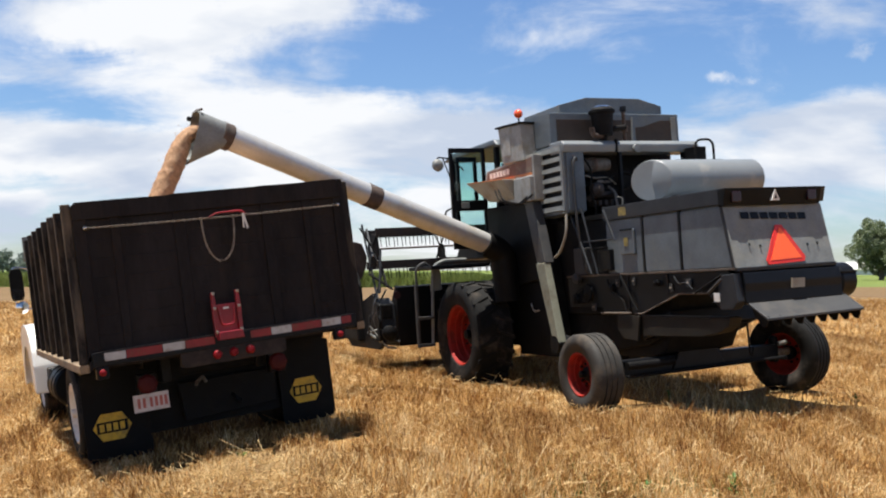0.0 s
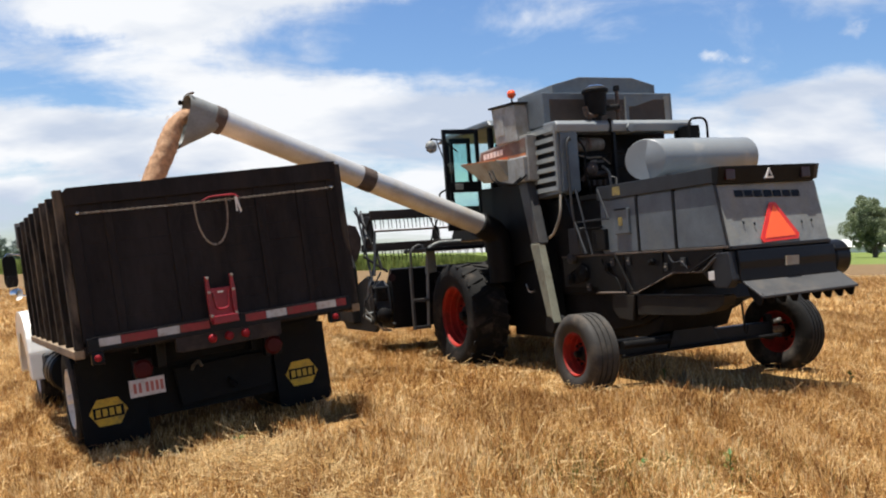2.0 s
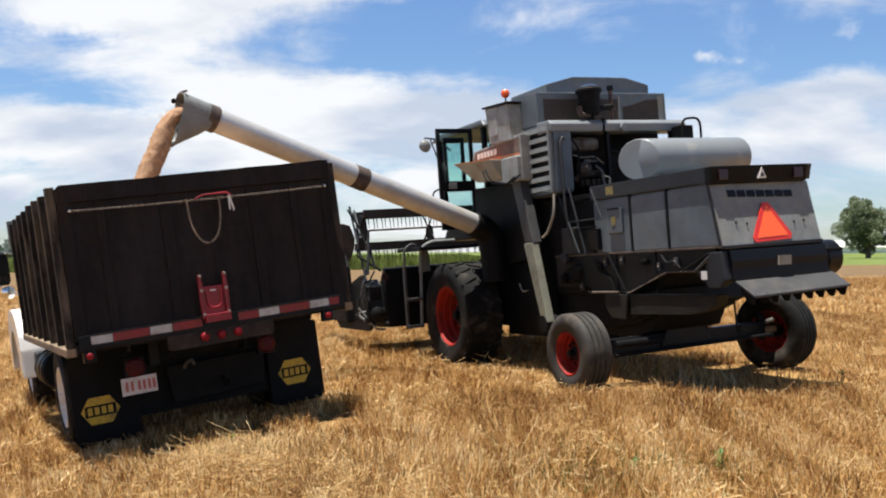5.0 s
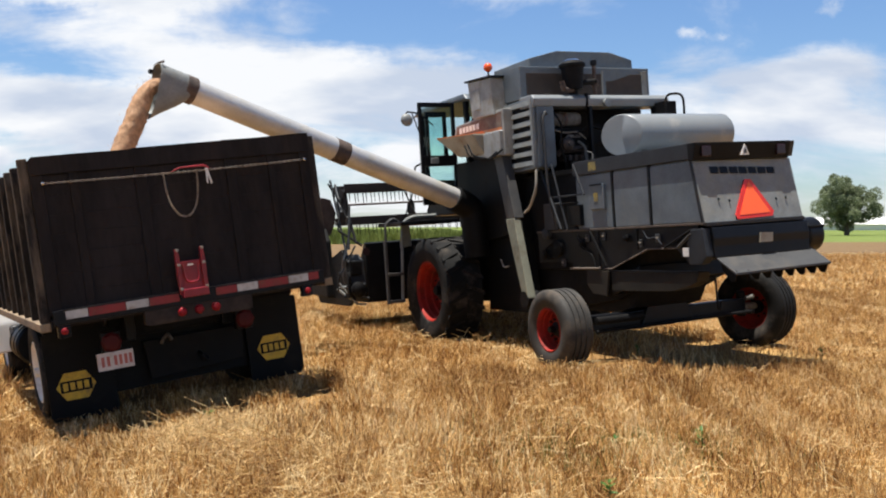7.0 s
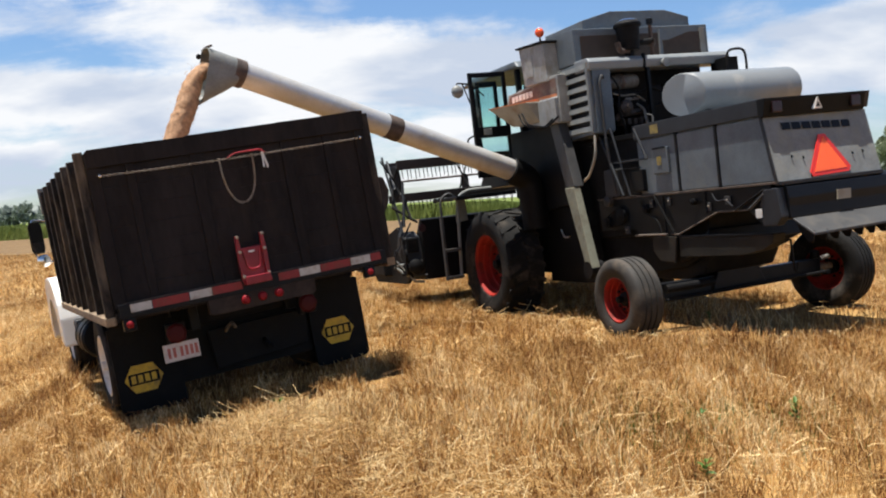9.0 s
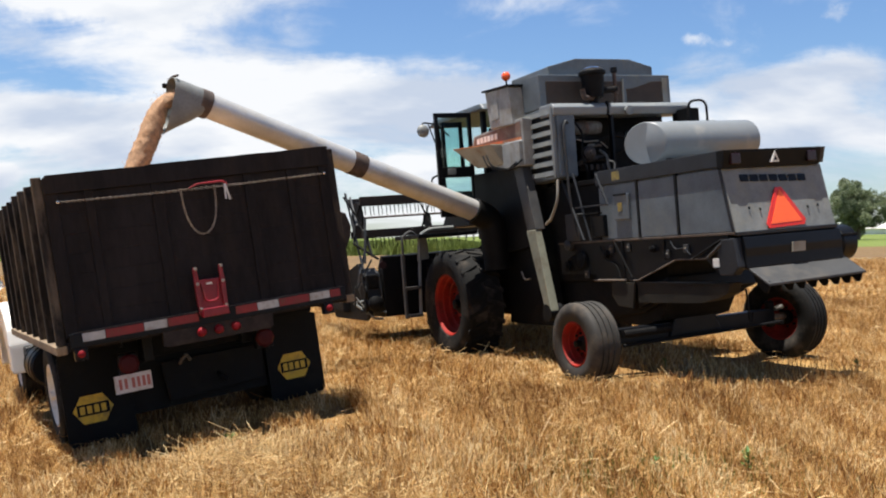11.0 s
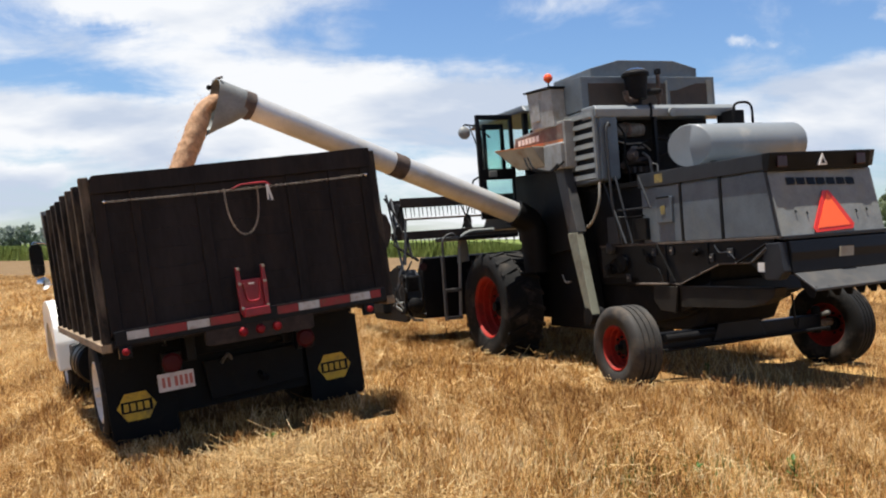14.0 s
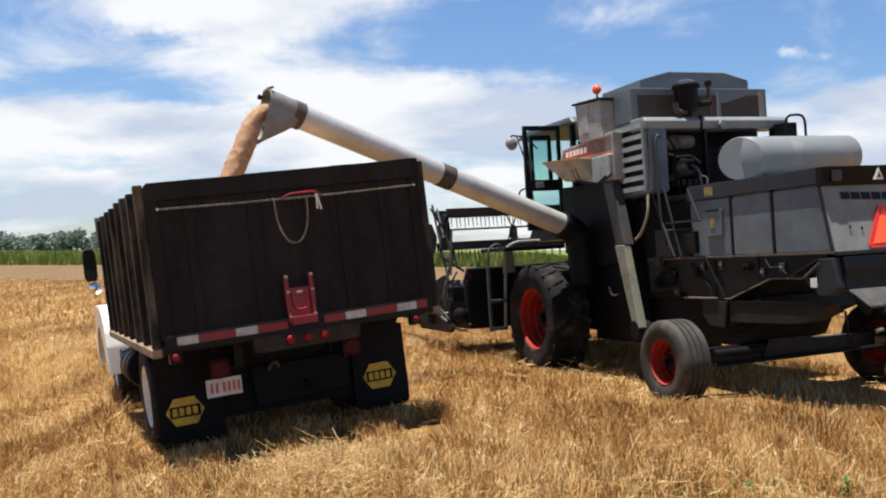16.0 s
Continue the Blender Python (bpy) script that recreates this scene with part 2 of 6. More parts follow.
M_RUBBERDK = mat("black_tyre_rubber", (0.010, 0.010, 0.010), 0.75, 0, 0.3, 4, (0.075, 0.064, 0.054), 0.30, 0.2, spec=0.15)
M_REDRIM = mat("faded_red_rim_paint", (0.26, 0.017, 0.011), 0.6, 0, 0.25, 6, (0.08, 0.022, 0.016), 0.35, 0.05, spec=0.2)
M_RED = mat("red_bracket_paint", (0.22, 0.008, 0.017), 0.42, 0, 0.2, 9, (0.12, 0.02, 0.02), 0.25, 0.05)
M_REDLENS = mat("red_lamp_lens", (0.20, 0.007, 0.012), 0.5, 0, 0.2, 9, (0.12, 0.02, 0.02), 0.3, spec=0.2)
M_TAILLENS = mat("dusty_tail_lens", (0.060, 0.004, 0.007), 0.5, 0, 0.2, 9, spec=0.2)
M_DULLLENS = mat("dusty_red_lens", (0.022, 0.004, 0.006), 0.35, 0, 0.2, 9)
M_TAPERED = mat("red_reflective_tape", (0.21, 0.011, 0.012), 0.5, 0, 0.2, 14, (0.12, 0.05, 0.03), 0.35)
M_TAPEWHITE = mat("white_reflective_tape", (0.42, 0.42, 0.41), 0.4, 0, 0.15, 14, (0.25, 0.2, 0.15), 0.35)
M_YELLOW = mat("yellow_badge_paint", (0.62, 0.38, 0.025), 0.5, 0, 0.15, 12, (0.25, 0.17, 0.05), 0.3)
M_PLATE = mat("white_plate", (0.60, 0.56, 0.55), 0.5, 0, 0.1, 12, (0.4, 0.33, 0.28), 0.3)
M_PLATEINK = mat("red_plate_ink", (0.42, 0.12, 0.10), 0.5, 0, 0.1)
M_SMV = mat("orange_triangle_face", (0.95, 0.13, 0.035), 0.5, 0, 0.06, 8)
M_SMVEDGE = mat("red_triangle_edge", (0.62, 0.03, 0.02), 0.4, 0, 0.1, 8)
M_WHITE = mat("white_truck_paint", (0.78, 0.78, 0.76), 0.28, 0, 0.04, 3, (0.5, 0.45, 0.36), 0.16)
M_WHEELWHITE = mat("dusty_white_rim", (0.72, 0.69, 0.63), 0.6, 0, 0.15, 6, (0.40, 0.33, 0.25), 0.3)
M_CAN = mat("grimy_filter_paint", (0.15, 0.14, 0.125), 0.6, 0, 0.4, 9, (0.05, 0.035, 0.028), 0.5, 0.2)
M_GRIME = mat("oily_rusty_iron", (0.040, 0.028, 0.023), 0.6, 0, 0.5, 14, (0.012, 0.010, 0.010), 0.5, 0.4)
M_SHIELD = mat("faded_brown_shield", (0.085, 0.062, 0.052), 0.7, 0, 0.3, 6, (0.05, 0.035, 0.03), 0.4, 0.1, spec=0.2)
M_SEAM = mat("dusty_rusty_edge", (0.095, 0.072, 0.056), 0.7, 0, 0.5, 8, (0.035, 0.026, 0.022), 0.45, 0.2)
# faded paint, its colour raised further to stand for sun on left faces
M_PALEGREY = mat("faded_grey_sun_lightened", (0.27, 0.275, 0.265), 0.6, 0, 0.25, 5, (0.20, 0.165, 0.12), 0.34, 0.08, 45)
M_PAN = mat("dusty_brown_pan", (0.020, 0.0175, 0.014), 0.6, 0, 0.4, 5, (0.038, 0.031, 0.023), 0.4, 0.1, spec=0.2)
M_CHROME = mat("worn_chrome", (0.72, 0.72, 0.72), 0.18, 1.0, 0.1, 8)
M_STEEL = mat("bare_chain_steel", (0.34, 0.30, 0.245), 0.45, 0.6, 0.3, 30, (0.2, 0.13, 0.08), 0.4)
M_ORANGE = mat("orange_stripe_paint", (0.55, 0.17, 0.05), 0.55, 0, 0.2, 8, (0.35, 0.25, 0.15), 0.4)
M_BROWN = mat("brown_faded_decal", (0.14, 0.07, 0.05), 0.6, 0, 0.3, 10, (0.22, 0.18, 0.14), 0.4)
M_DECALWHITE = mat("white_decal", (0.70, 0.69, 0.66), 0.5, 0, 0.1, 10)
M_BEACON = mat("orange_beacon_lens", (0.75, 0.10, 0.03), 0.15, 0, 0.05)
M_GRAIN = mat("wheat_grain", (0.37, 0.215, 0.118), 0.8, 0, 0.45, 22, None, 0, 1.0, 110, (1, 1, 1), 0.25)
M_MIRROR = mat("mirror_glass", (0.75, 0.78, 0.8), 0.05, 1.0, 0.02)
M_GLASS = glass_mat("green_tinted_glass", (0.85, 0.955, 0.94))
M_LABEL = mat("yellow_warning_label", (0.26, 0.20, 0.05), 0.6, 0, 0.3, 20, (0.12, 0.1, 0.07), 0.4)
M_BARK = mat("tree_bark", (0.09, 0.07, 0.05), 0.9, 0, 0.3, 6)
M_ROOFWHITE = mat("white_metal_roof", (0.80, 0.80, 0.78), 0.5, 0, 0.05, 0.3)
M_SIDING = mat("pale_grey_siding", (0.42, 0.43, 0.44), 0.7, 0, 0.1, 0.5)


# ---- building helpers ----
def thing(name, m, label, category, group="", kind=""):
    ob = new(name)
    ob.matrix_world = m
    ob.empty_display_size = 0.3
    return tagged(ob, label, category, group, kind)


def part(name, bm, material, parent, label="", smooth=False):
    me = bpy.data.meshes.new(name)
    bmesh.ops.recalc_face_normals(bm, faces=bm.faces)
    if smooth:
        for f in bm.faces:
            f.smooth = True
    bm.to_mesh(me)
    bm.free()
    me.materials.append(material)
    if smooth:
        me.set_sharp_from_angle(angle=radians(38))
    ob = new(name, me)
    ob.parent = parent
    return tagged(ob, label)


def solo(name, bm, material, label, category, m=None, smooth=False, group="", kind=""):
    ob = part(name, bm, material, None, label, smooth)
    if m is not None:
        ob.matrix_world = m
    return tagged(ob, label, category, group, kind)


def BM():
    return bmesh.new()


def hexa(bm, corners, bev=0.0):
    """A solid from eight corners: four of one face, then the four facing them."""
    v = [bm.verts.new(c) for c in corners]
    fs = [bm.faces.new([v[i] for i in q]) for q in ((0, 1, 2, 3), (7, 6, 5, 4), (0, 4, 5, 1), (1, 5, 6, 2), (2, 6, 7, 3), (3, 7, 4, 0))]
    if bev:
        es = list({e for f in fs for e in f.edges})
        bmesh.ops.bevel(bm, geom=es, offset=bev, segments=2, profile=0.6, affect="EDGES")
    return bm


def box(x0, x1, y0, y1, z0, z1, bev=0.008, bm=None):
    bm = bm or BM()
    return hexa(bm, [(x0, y0, z0), (x1, y0, z0), (x1, y1, z0), (x0, y1, z0), (x0, y0, z1), (x1, y0, z1), (x1, y1, z1), (x0, y1, z1)], bev)


def prism(pts, axis, a, b, bev=0.0, bm=None):
    """A polygon in the plane across an axis (0 x, 1 y, 2 z), pushed from a to b along it."""
    bm = bm or BM()

    def at(p, h):
        return {0: (h, p[0], p[1]), 1: (p[0], h, p[1]), 2: (p[0], p[1], h)}[axis]
    lo = [bm.verts.new(at(p, a)) for p in pts]
    hi = [bm.verts.new(at(p, b)) for p in pts]
    n = len(pts)
    fs = [bm.faces.new(lo), bm.faces.new(hi[::-1])]
    for i in range(n):
        fs.append(bm.faces.new((lo[i], lo[(i + 1) % n], hi[(i + 1) % n], hi[i])))
    if bev:
        es = list({e for f in fs for e in f.edges})
        bmesh.ops.bevel(bm, geom=es, offset=bev, segments=2, profile=0.6, affect="EDGES")
    return bm


def frame_of(d):
    d = Vector(d).normalized()
    s = Vector((0, 0, 1)) if abs(d.z) < 0.9 else Vector((1, 0, 0))
    u = d.cross(s).normalized()
    return d, u, u.cross(d).normalized()


def tube(pts, r, seg=10, bm=None, close=False):
    """A round tube through points; r is one radius or one for each point."""
    bm = bm or BM()
    pts = [Vector(p) for p in pts]
    rs = r if isinstance(r, (list, tuple)) else [r] * len(pts)
    rings, n = [], len(pts)
    _, u, w = frame_of(pts[1] - pts[0])
    for i, p in enumerate(pts):
        d = (pts[min(i + 1, n - 1)] - pts[max(i - 1, 0)]).normalized()
        u = (u - d * u.dot(d)).normalized()
        w = d.cross(u)
        rings.append([bm.verts.new(p + (u * math.cos(a) + w * math.sin(a)) * rs[i]) for a in (2 * math.pi * k / seg for k in range(seg))])
    for a, b in zip(rings, rings[1:]):
        for k in range(seg):
            bm.faces.new((a[k], a[(k + 1) % seg], b[(k + 1) % seg], b[k]))
    bm.faces.new(rings[0][::-1]); bm.faces.new(rings[-1])
    return bm


def lathe(profile, centre, axis, seg=32, bm=None, caps=True):
    """Turn a profile of (radius, along) round an axis through the centre."""
    bm = bm or BM()
    c = Vector(centre)
    d, u, w = frame_of(axis)
    rings = []
    for r, h in profile:
        rings.append([bm.verts.new(c + d * h + (u * math.cos(a) + w * math.sin(a)) * max(r, 1e-4)) for a in (2 * math.pi * k / seg for k in range(seg))])
    for a, b in zip(rings, rings[1:]):
        for k in range(seg):
            bm.faces.new((a[k], a[(k + 1) % seg], b[(k + 1) % seg], b[k]))
    if caps:
        bm.faces.new(rings[0][::-1]); bm.faces.new(rings[-1])
    return bm


def bend(pts, n=5):
    """Round the corners of a polyline."""
    pts = [Vector(p) for p in pts]
    out = [pts[0]]
    for a, b, c in zip(pts, pts[1:], pts[2:]):
        k = min((b - a).length, (c - b).length) * 0.42
        p, q = b + (a - b).normalized() * k, b + (c - b).normalized() * k
        for i in range(n + 1):
            s = i / n
            out.append(p * (1 - s) ** 2 + b * 2 * s * (1 - s) + q * s * s)
    out.append(pts[-1])
    return out


# ---- where the vehicles stand ----
TRUCK = pose(-2.874, 7.806, 0.775, -2.39, -6.92, 27.95)
COMBINE = pose(3.063, 9.368, 1.562, -1.84, -3.11, 22.97)


# ---- ground ----
def plane_height(m, zl, x, y):
    n = m.to_3x3() @ Vector((0, 0, 1))
    p = m @ Vector((1.2, 2.5, zl))
    return p.z - (n.x * (x - p.x) + n.y * (y - p.y)) / n.z


def pads(m, zl, rect, x, y, soft):
    """Height of the plane under a vehicle and how far it counts at (x, y)."""
    inv = m.inverted()
    a = np.array(inv)
    lx = a[0, 0] * x + a[0, 1] * y + a[0, 2] * 0 + a[0, 3]
    ly = a[1, 0] * x + a[1, 1] * y + a[1, 2] * 0 + a[1, 3]
    dx = np.maximum(np.maximum(rect[0] - lx, lx - rect[1]), 0)
    dy = np.maximum(np.maximum(rect[2] - ly, ly - rect[3]), 0)
    return plane_height(m, zl, x, y), np.exp(-(dx * dx + dy * dy) / soft ** 2)


def ground_z(x, y):
    x, y = np.asarray(x, float), np.asarray(y, float)
    r = np.hypot(x, y - 8)
    base = (-0.05 + 0.014 * np.clip(x, -14, 14)) * np.exp(-(r / 45.0) ** 2)
    zt, wt = pads(TRUCK, -1.10, (-0.1, 2.5, 1.0, 6.0), x, y, 1.6)
    zc, wc = pads(COMBINE @ pose(0, 0, 0, 0, 1.7, 0), -1.555, (-0.9, 2.3, 1.2, 5.8), x, y, 1.3)
    wb = 0.12
    z = (wt * zt + wc * zc + wb * base) / (wt + wc + wb)
    near = np.exp(-(r / 30.0) ** 2)
    z += near * 0.012 * (np.sin(x * 3.1 + np.sin(y * 1.3)) + np.sin(y * 2.3 + 1.7 * np.sin(x * 0.9)))
    return z


FIELD_EDGE = 83.0
ROW_DIR = radians(24.0)


def ground_material():
    m = bpy.data.materials.new("stubble_soil")
    m.use_nodes = True
    t = m.node_tree
    b = t.nodes["Principled BSDF"]
    b.inputs["Roughness"].default_value = 0.95
    b.inputs["Specular IOR Level"].default_value = 0.15
    co = nd(t, "ShaderNodeTexCoord")
    rot = nd(t, "ShaderNodeMapping"); rot.inputs["Rotation"].default_value = (0, 0, -ROW_DIR)
    rot.inputs["Scale"].default_value = (1, 0.12, 1)
    t.links.new(co.outputs["Object"], rot.inputs[0])
    rows = nd(t, "ShaderNodeTexNoise", Scale=0.9, Detail=5.0, Roughness=0.65)
    t.links.new(rot.outputs[0], rows.inputs["Vector"])
    patch = nd(t, "ShaderNodeTexNoise", Scale=1.3, Detail=8.0, Roughness=0.7)
    fine = nd(t, "ShaderNodeTexNoise", Scale=38.0, Detail=4.0, Roughness=0.7)
    for n in (patch, fine):
        t.links.new(co.outputs["Object"], n.inputs["Vector"])
    s = nd(t, "ShaderNodeMath"); s.operation = "ADD"
    t.links.new(rows.outputs["Fac"], s.inputs[0]); t.links.new(patch.outputs["Fac"], s.inputs[1])
    s2 = nd(t, "ShaderNodeMath"); s2.operation = "MULTIPLY_ADD"; s2.inputs[1].default_value = 0.7
    t.links.new(fine.outputs["Fac"], s2.inputs[0]); t.links.new(s.outputs[0], s2.inputs[2])
    ramp = nd(t, "ShaderNodeValToRGB")
    e = ramp.color_ramp.elements
    e[0].position, e[0].color = 0.42, (0.060, 0.032, 0.014, 1)
    e[1].position, e[1].color = 0.80, (0.52, 0.33, 0.125, 1)
    mid = e.new(0.62); mid.color = (0.24, 0.135, 0.048, 1)
    sc = nd(t, "ShaderNodeMath"); sc.operation = "MULTIPLY"; sc.inputs[1].default_value = 0.46
    t.links.new(s2.outputs[0], sc.inputs[0]); t.links.new(sc.outputs[0], ramp.inputs[0])
    # bare soil strip before the green land
    sep = nd(t, "ShaderNodeSeparateXYZ"); t.links.new(co.outputs["Object"], sep.inputs[0])
    wob = nd(t, "ShaderNodeTexNoise", Scale=0.08, Detail=5.0, Roughness=0.6)
    t.links.new(co.outputs["Object"], wob.inputs["Vector"])
    yy = nd(t, "ShaderNodeMath"); yy.operation = "MULTIPLY_ADD"; yy.inputs[1].default_value = 8.0
    t.links.new(wob.outputs["Fac"], yy.inputs[0]); t.links.new(sep.outputs["Y"], yy.inputs[2])
    soil = nd(t, "ShaderNodeMapRange"); soil.interpolation_type = "SMOOTHSTEP"
    soil.inputs["From Min"].default_value, soil.inputs["From Max"].default_value = 38.0, 56.0
    t.links.new(yy.outputs[0], soil.inputs["Value"])
    half = nd(t, "ShaderNodeMath"); half.operation = "MULTIPLY"; half.inputs[1].default_value = 0.8
    t.links.new(soil.outputs[0], half.inputs[0])
    m1 = nd(t, "ShaderNodeMix"); m1.data_type = "RGBA"; m1.inputs["B"].default_value = (0.115, 0.080, 0.046, 1)
    t.links.new(half.outputs[0], m1.inputs["Factor"]); t.links.new(ramp.outputs[0], m1.inputs["A"])
    edge = nd(t, "ShaderNodeMapRange")
    edge.inputs["From Min"].default_value, edge.inputs["From Max"].default_value = FIELD_EDGE + 3.6, FIELD_EDGE + 5.0
    t.links.new(yy.outputs[0], edge.inputs["Value"])
    gr = nd(t, "ShaderNodeValToRGB")
    e = gr.color_ramp.elements
    e[0].position, e[0].color = 0.35, (0.085, 0.115, 0.026, 1)
    e[1].position, e[1].color = 0.70, (0.16, 0.20, 0.055, 1)
    gn = nd(t, "ShaderNodeTexNoise", Scale=0.12, Detail=9.0, Roughness=0.7)
    t.links.new(co.outputs["Object"], gn.inputs["Vector"]); t.links.new(gn.outputs["Fac"], gr.inputs[0])
    m2 = nd(t, "ShaderNodeMix"); m2.data_type = "RGBA"
    t.links.new(edge.outputs[0], m2.inputs["Factor"]); t.links.new(m1.outputs["Result"], m2.inputs["A"]); t.links.new(gr.outputs[0], m2.inputs["B"])
    t.links.new(m2.outputs["Result"], b.inputs["Base Color"])
    bp = nd(t, "ShaderNodeBump", Strength=0.6, Distance=0.04)
    t.links.new(s2.outputs[0], bp.inputs["Height"]); t.links.new(bp.outputs[0], b.inputs["Normal"])
    return m


def mesh_from(name, verts, faces_flat, sides, material, smooth=False):
    """A mesh from arrays: vertices (n, 3) and faces of one number of sides."""
    me = bpy.data.meshes.new(name)
    nv, nf = len(verts), len(faces_flat) // sides
    me.vertices.add(nv)
    me.vertices.foreach_set("co", np.ascontiguousarray(verts, np.float32).ravel())
    me.loops.add(nf * sides)
    me.loops.foreach_set("vertex_index", np.ascontiguousarray(faces_flat, np.int32))
    me.polygons.add(nf)
    me.polygons.foreach_set("loop_start", np.arange(0, nf * sides, sides, dtype=np.int32))
    if smooth:
        me.polygons.foreach_set("use_smooth", np.ones(nf, bool))
    me.update(calc_edges=True)
    me.materials.append(material)
    return new(name, me)


def build_ground():
    near = np.arange(-14, 20.01, 0.22)
    far = 20 * 1.12 ** np.arange(1, 45)
    xs = np.concatenate([-far[::-1] + 6, near, far])
    ny = np.arange(-6, 34.01, 0.22)
    fy = 34 * 1.10 ** np.arange(1, 46)
    ys = np.concatenate([-fy[::-1] + 28, ny, fy])
    X, Y = np.meshgrid(xs, ys)
    V = np.stack([X, Y, ground_z(X, Y)], -1).reshape(-1, 3)
    h, w = X.shape
    i = np.arange(h * w).reshape(h, w)
    F = np.stack([i[:-1, :-1], i[:-1, 1:], i[1:, 1:], i[1:, :-1]], -1).reshape(-1)
    ob = mesh_from("ground", V, F, 4, ground_material(), True)
    tagged(ob, "harvested field of dry golden wheat stubble and straw", "ground", kind="structure")


build_ground()


# ---- wheels ----
def tyre_mesh(c, r, w, rim, ribs=4, lugs=0, seg=48):
    """A tyre round the x axis: bulged walls, ribbed tread or slanted lugs."""
    h = w / 2
    prof = [(rim, -h * 0.72), (rim + 0.02, -h * 0.86), ((rim + r) * 0.5, -h * 1.0), (r * 0.93, -h * 0.94), (r * 0.985, -h * 0.80)]
    if lugs:
        prof += [(r * 0.965, -h * 0.5), (r * 0.97, 0), (r * 0.965, h * 0.5)]
    else:
        step = h * 1.5 / ribs
        for k in range(ribs):
            a = -h * 0.75 + k * step
            prof += [(r, a), (r, a + step * 0.72), (r * 0.965, a + step * 0.78), (r * 0.965, a + step * 0.94)]
    prof += [(r * 0.985, h * 0.80), (r * 0.93, h * 0.94), ((rim + r) * 0.5, h), (rim + 0.02, h * 0.86), (rim, h * 0.72)]
    bm = BM()
    rings = []
    for rr, a in prof:
        rings.append([bm.verts.new((c[0] + a, c[1] + rr * math.cos(q), c[2] + rr * math.sin(q))) for q in (2 * math.pi * k / seg for k in range(seg))])
    for a, b in zip(rings, rings[1:] + rings[:1]):
        for k in range(seg):
            bm.faces.new((a[k], a[(k + 1) % seg], b[(k + 1) % seg], b[k]))
    return bm


def lug_meshes(r, w, material):
    """One slanted tread lug for each half of a tyre."""
    h, made = w / 2, {}
    for side in (-1, 1):
        cs = []
        for rr in (r * 0.955, r * 1.0):
            for a, dq in ((0.02 * h, 0.0), (0.95 * h, 0.16), (0.95 * h, 0.24), (0.02 * h, 0.075)):
                k2 = rr if a < 0.5 * h or rr < r else rr * 0.985
                cs.append((side * a, k2 * math.cos(dq), k2 * math.sin(dq)))
        bm = hexa(BM(), cs)
        bmesh.ops.recalc_face_normals(bm, faces=bm.faces)
        made[side] = bpy.data.meshes.new("lug")
        bm.to_mesh(made[side])
        bm.free()
        made[side].materials.append(material)
    return made


def wheel(owner, name, c, r, w, rim, out, tyre_mat, rim_mat, ribs=4, lugs=0, depth=0.5, label="", disc=0.0, turn=0.0):
    """A wheel on the x axis: hub plate, tyre and dished rim; out is the side (-1 or 1) that faces away."""
    hub = lathe([(0.001, -0.02), (rim * 0.34, -0.02), (rim * 0.34, 0.05), (rim * 0.16, 0.07), (rim * 0.16, 0.13), (0.001, 0.14)], (c[0] + out * w * 0.02, c[1], c[2]), (out, 0, 0), 20)
    top = part(name, hub, M_DARK if rim_mat is M_REDRIM else rim_mat, owner, label, True)
    part("tyre", tyre_mesh(c, r, w, rim, ribs, lugs), tyre_mat, top, "", True)
    if lugs:
        made = lug_meshes(r, w, tyre_mat)
        for k in range(lugs):
            for side in (-1, 1):
                lug = new("lug", made[side])
                lug.parent = top
                lug.matrix_local = Matrix.Translation(c) @ pose(0, 0, 0, 360 * (k + (0.5 if side > 0 else 0)) / lugs, 0, 0)
    h = w * 0.38
    prof = [(rim * 1.02, h), (rim * 1.05, h + 0.015), (rim * 1.0, h + 0.02), (rim * 0.95, h - 0.015), (rim * 0.93, h * 0.62), (rim * 0.88, h * 0.58), (rim * 0.86, h * 0.30 + disc * 0.3), (rim * 0.79, h * 0.26 + disc * 0.4), (rim * 0.77, max(h * depth, disc)), (rim * 0.62, 0.06 + disc), (rim * 0.30, 0.04 + disc), (0.001, 0.04 + disc),
            (0.001, disc), (rim * 0.6, disc), (rim * 0.9, disc - h * 0.4), (rim * 0.99, -h), (rim * 1.03, -h)]
    part("rim", lathe(prof, c, (out, 0, 0), 44, caps=False), rim_mat, top, "", rim_mat is not M_REDRIM)
    for k in range(8):
        q = 2 * math.pi * k / 8
        p = Vector((c[0] + out * 0.05, c[1] + rim * 0.46 * math.cos(q), c[2] + rim * 0.46 * math.sin(q)))
        part("bolt", lathe([(0.016, 0), (0.016, 0.025), (0.001, 0.027)], p, (out, 0, 0), 6), M_DARK, top)
    top.matrix_local = Matrix.Translation(c) @ pose(0, 0, 0, 0, 0, turn) @ Matrix.Translation(-Vector(c))
    return top


# ---- grain truck ----
W, H, L = 2.44, 1.34, 4.13


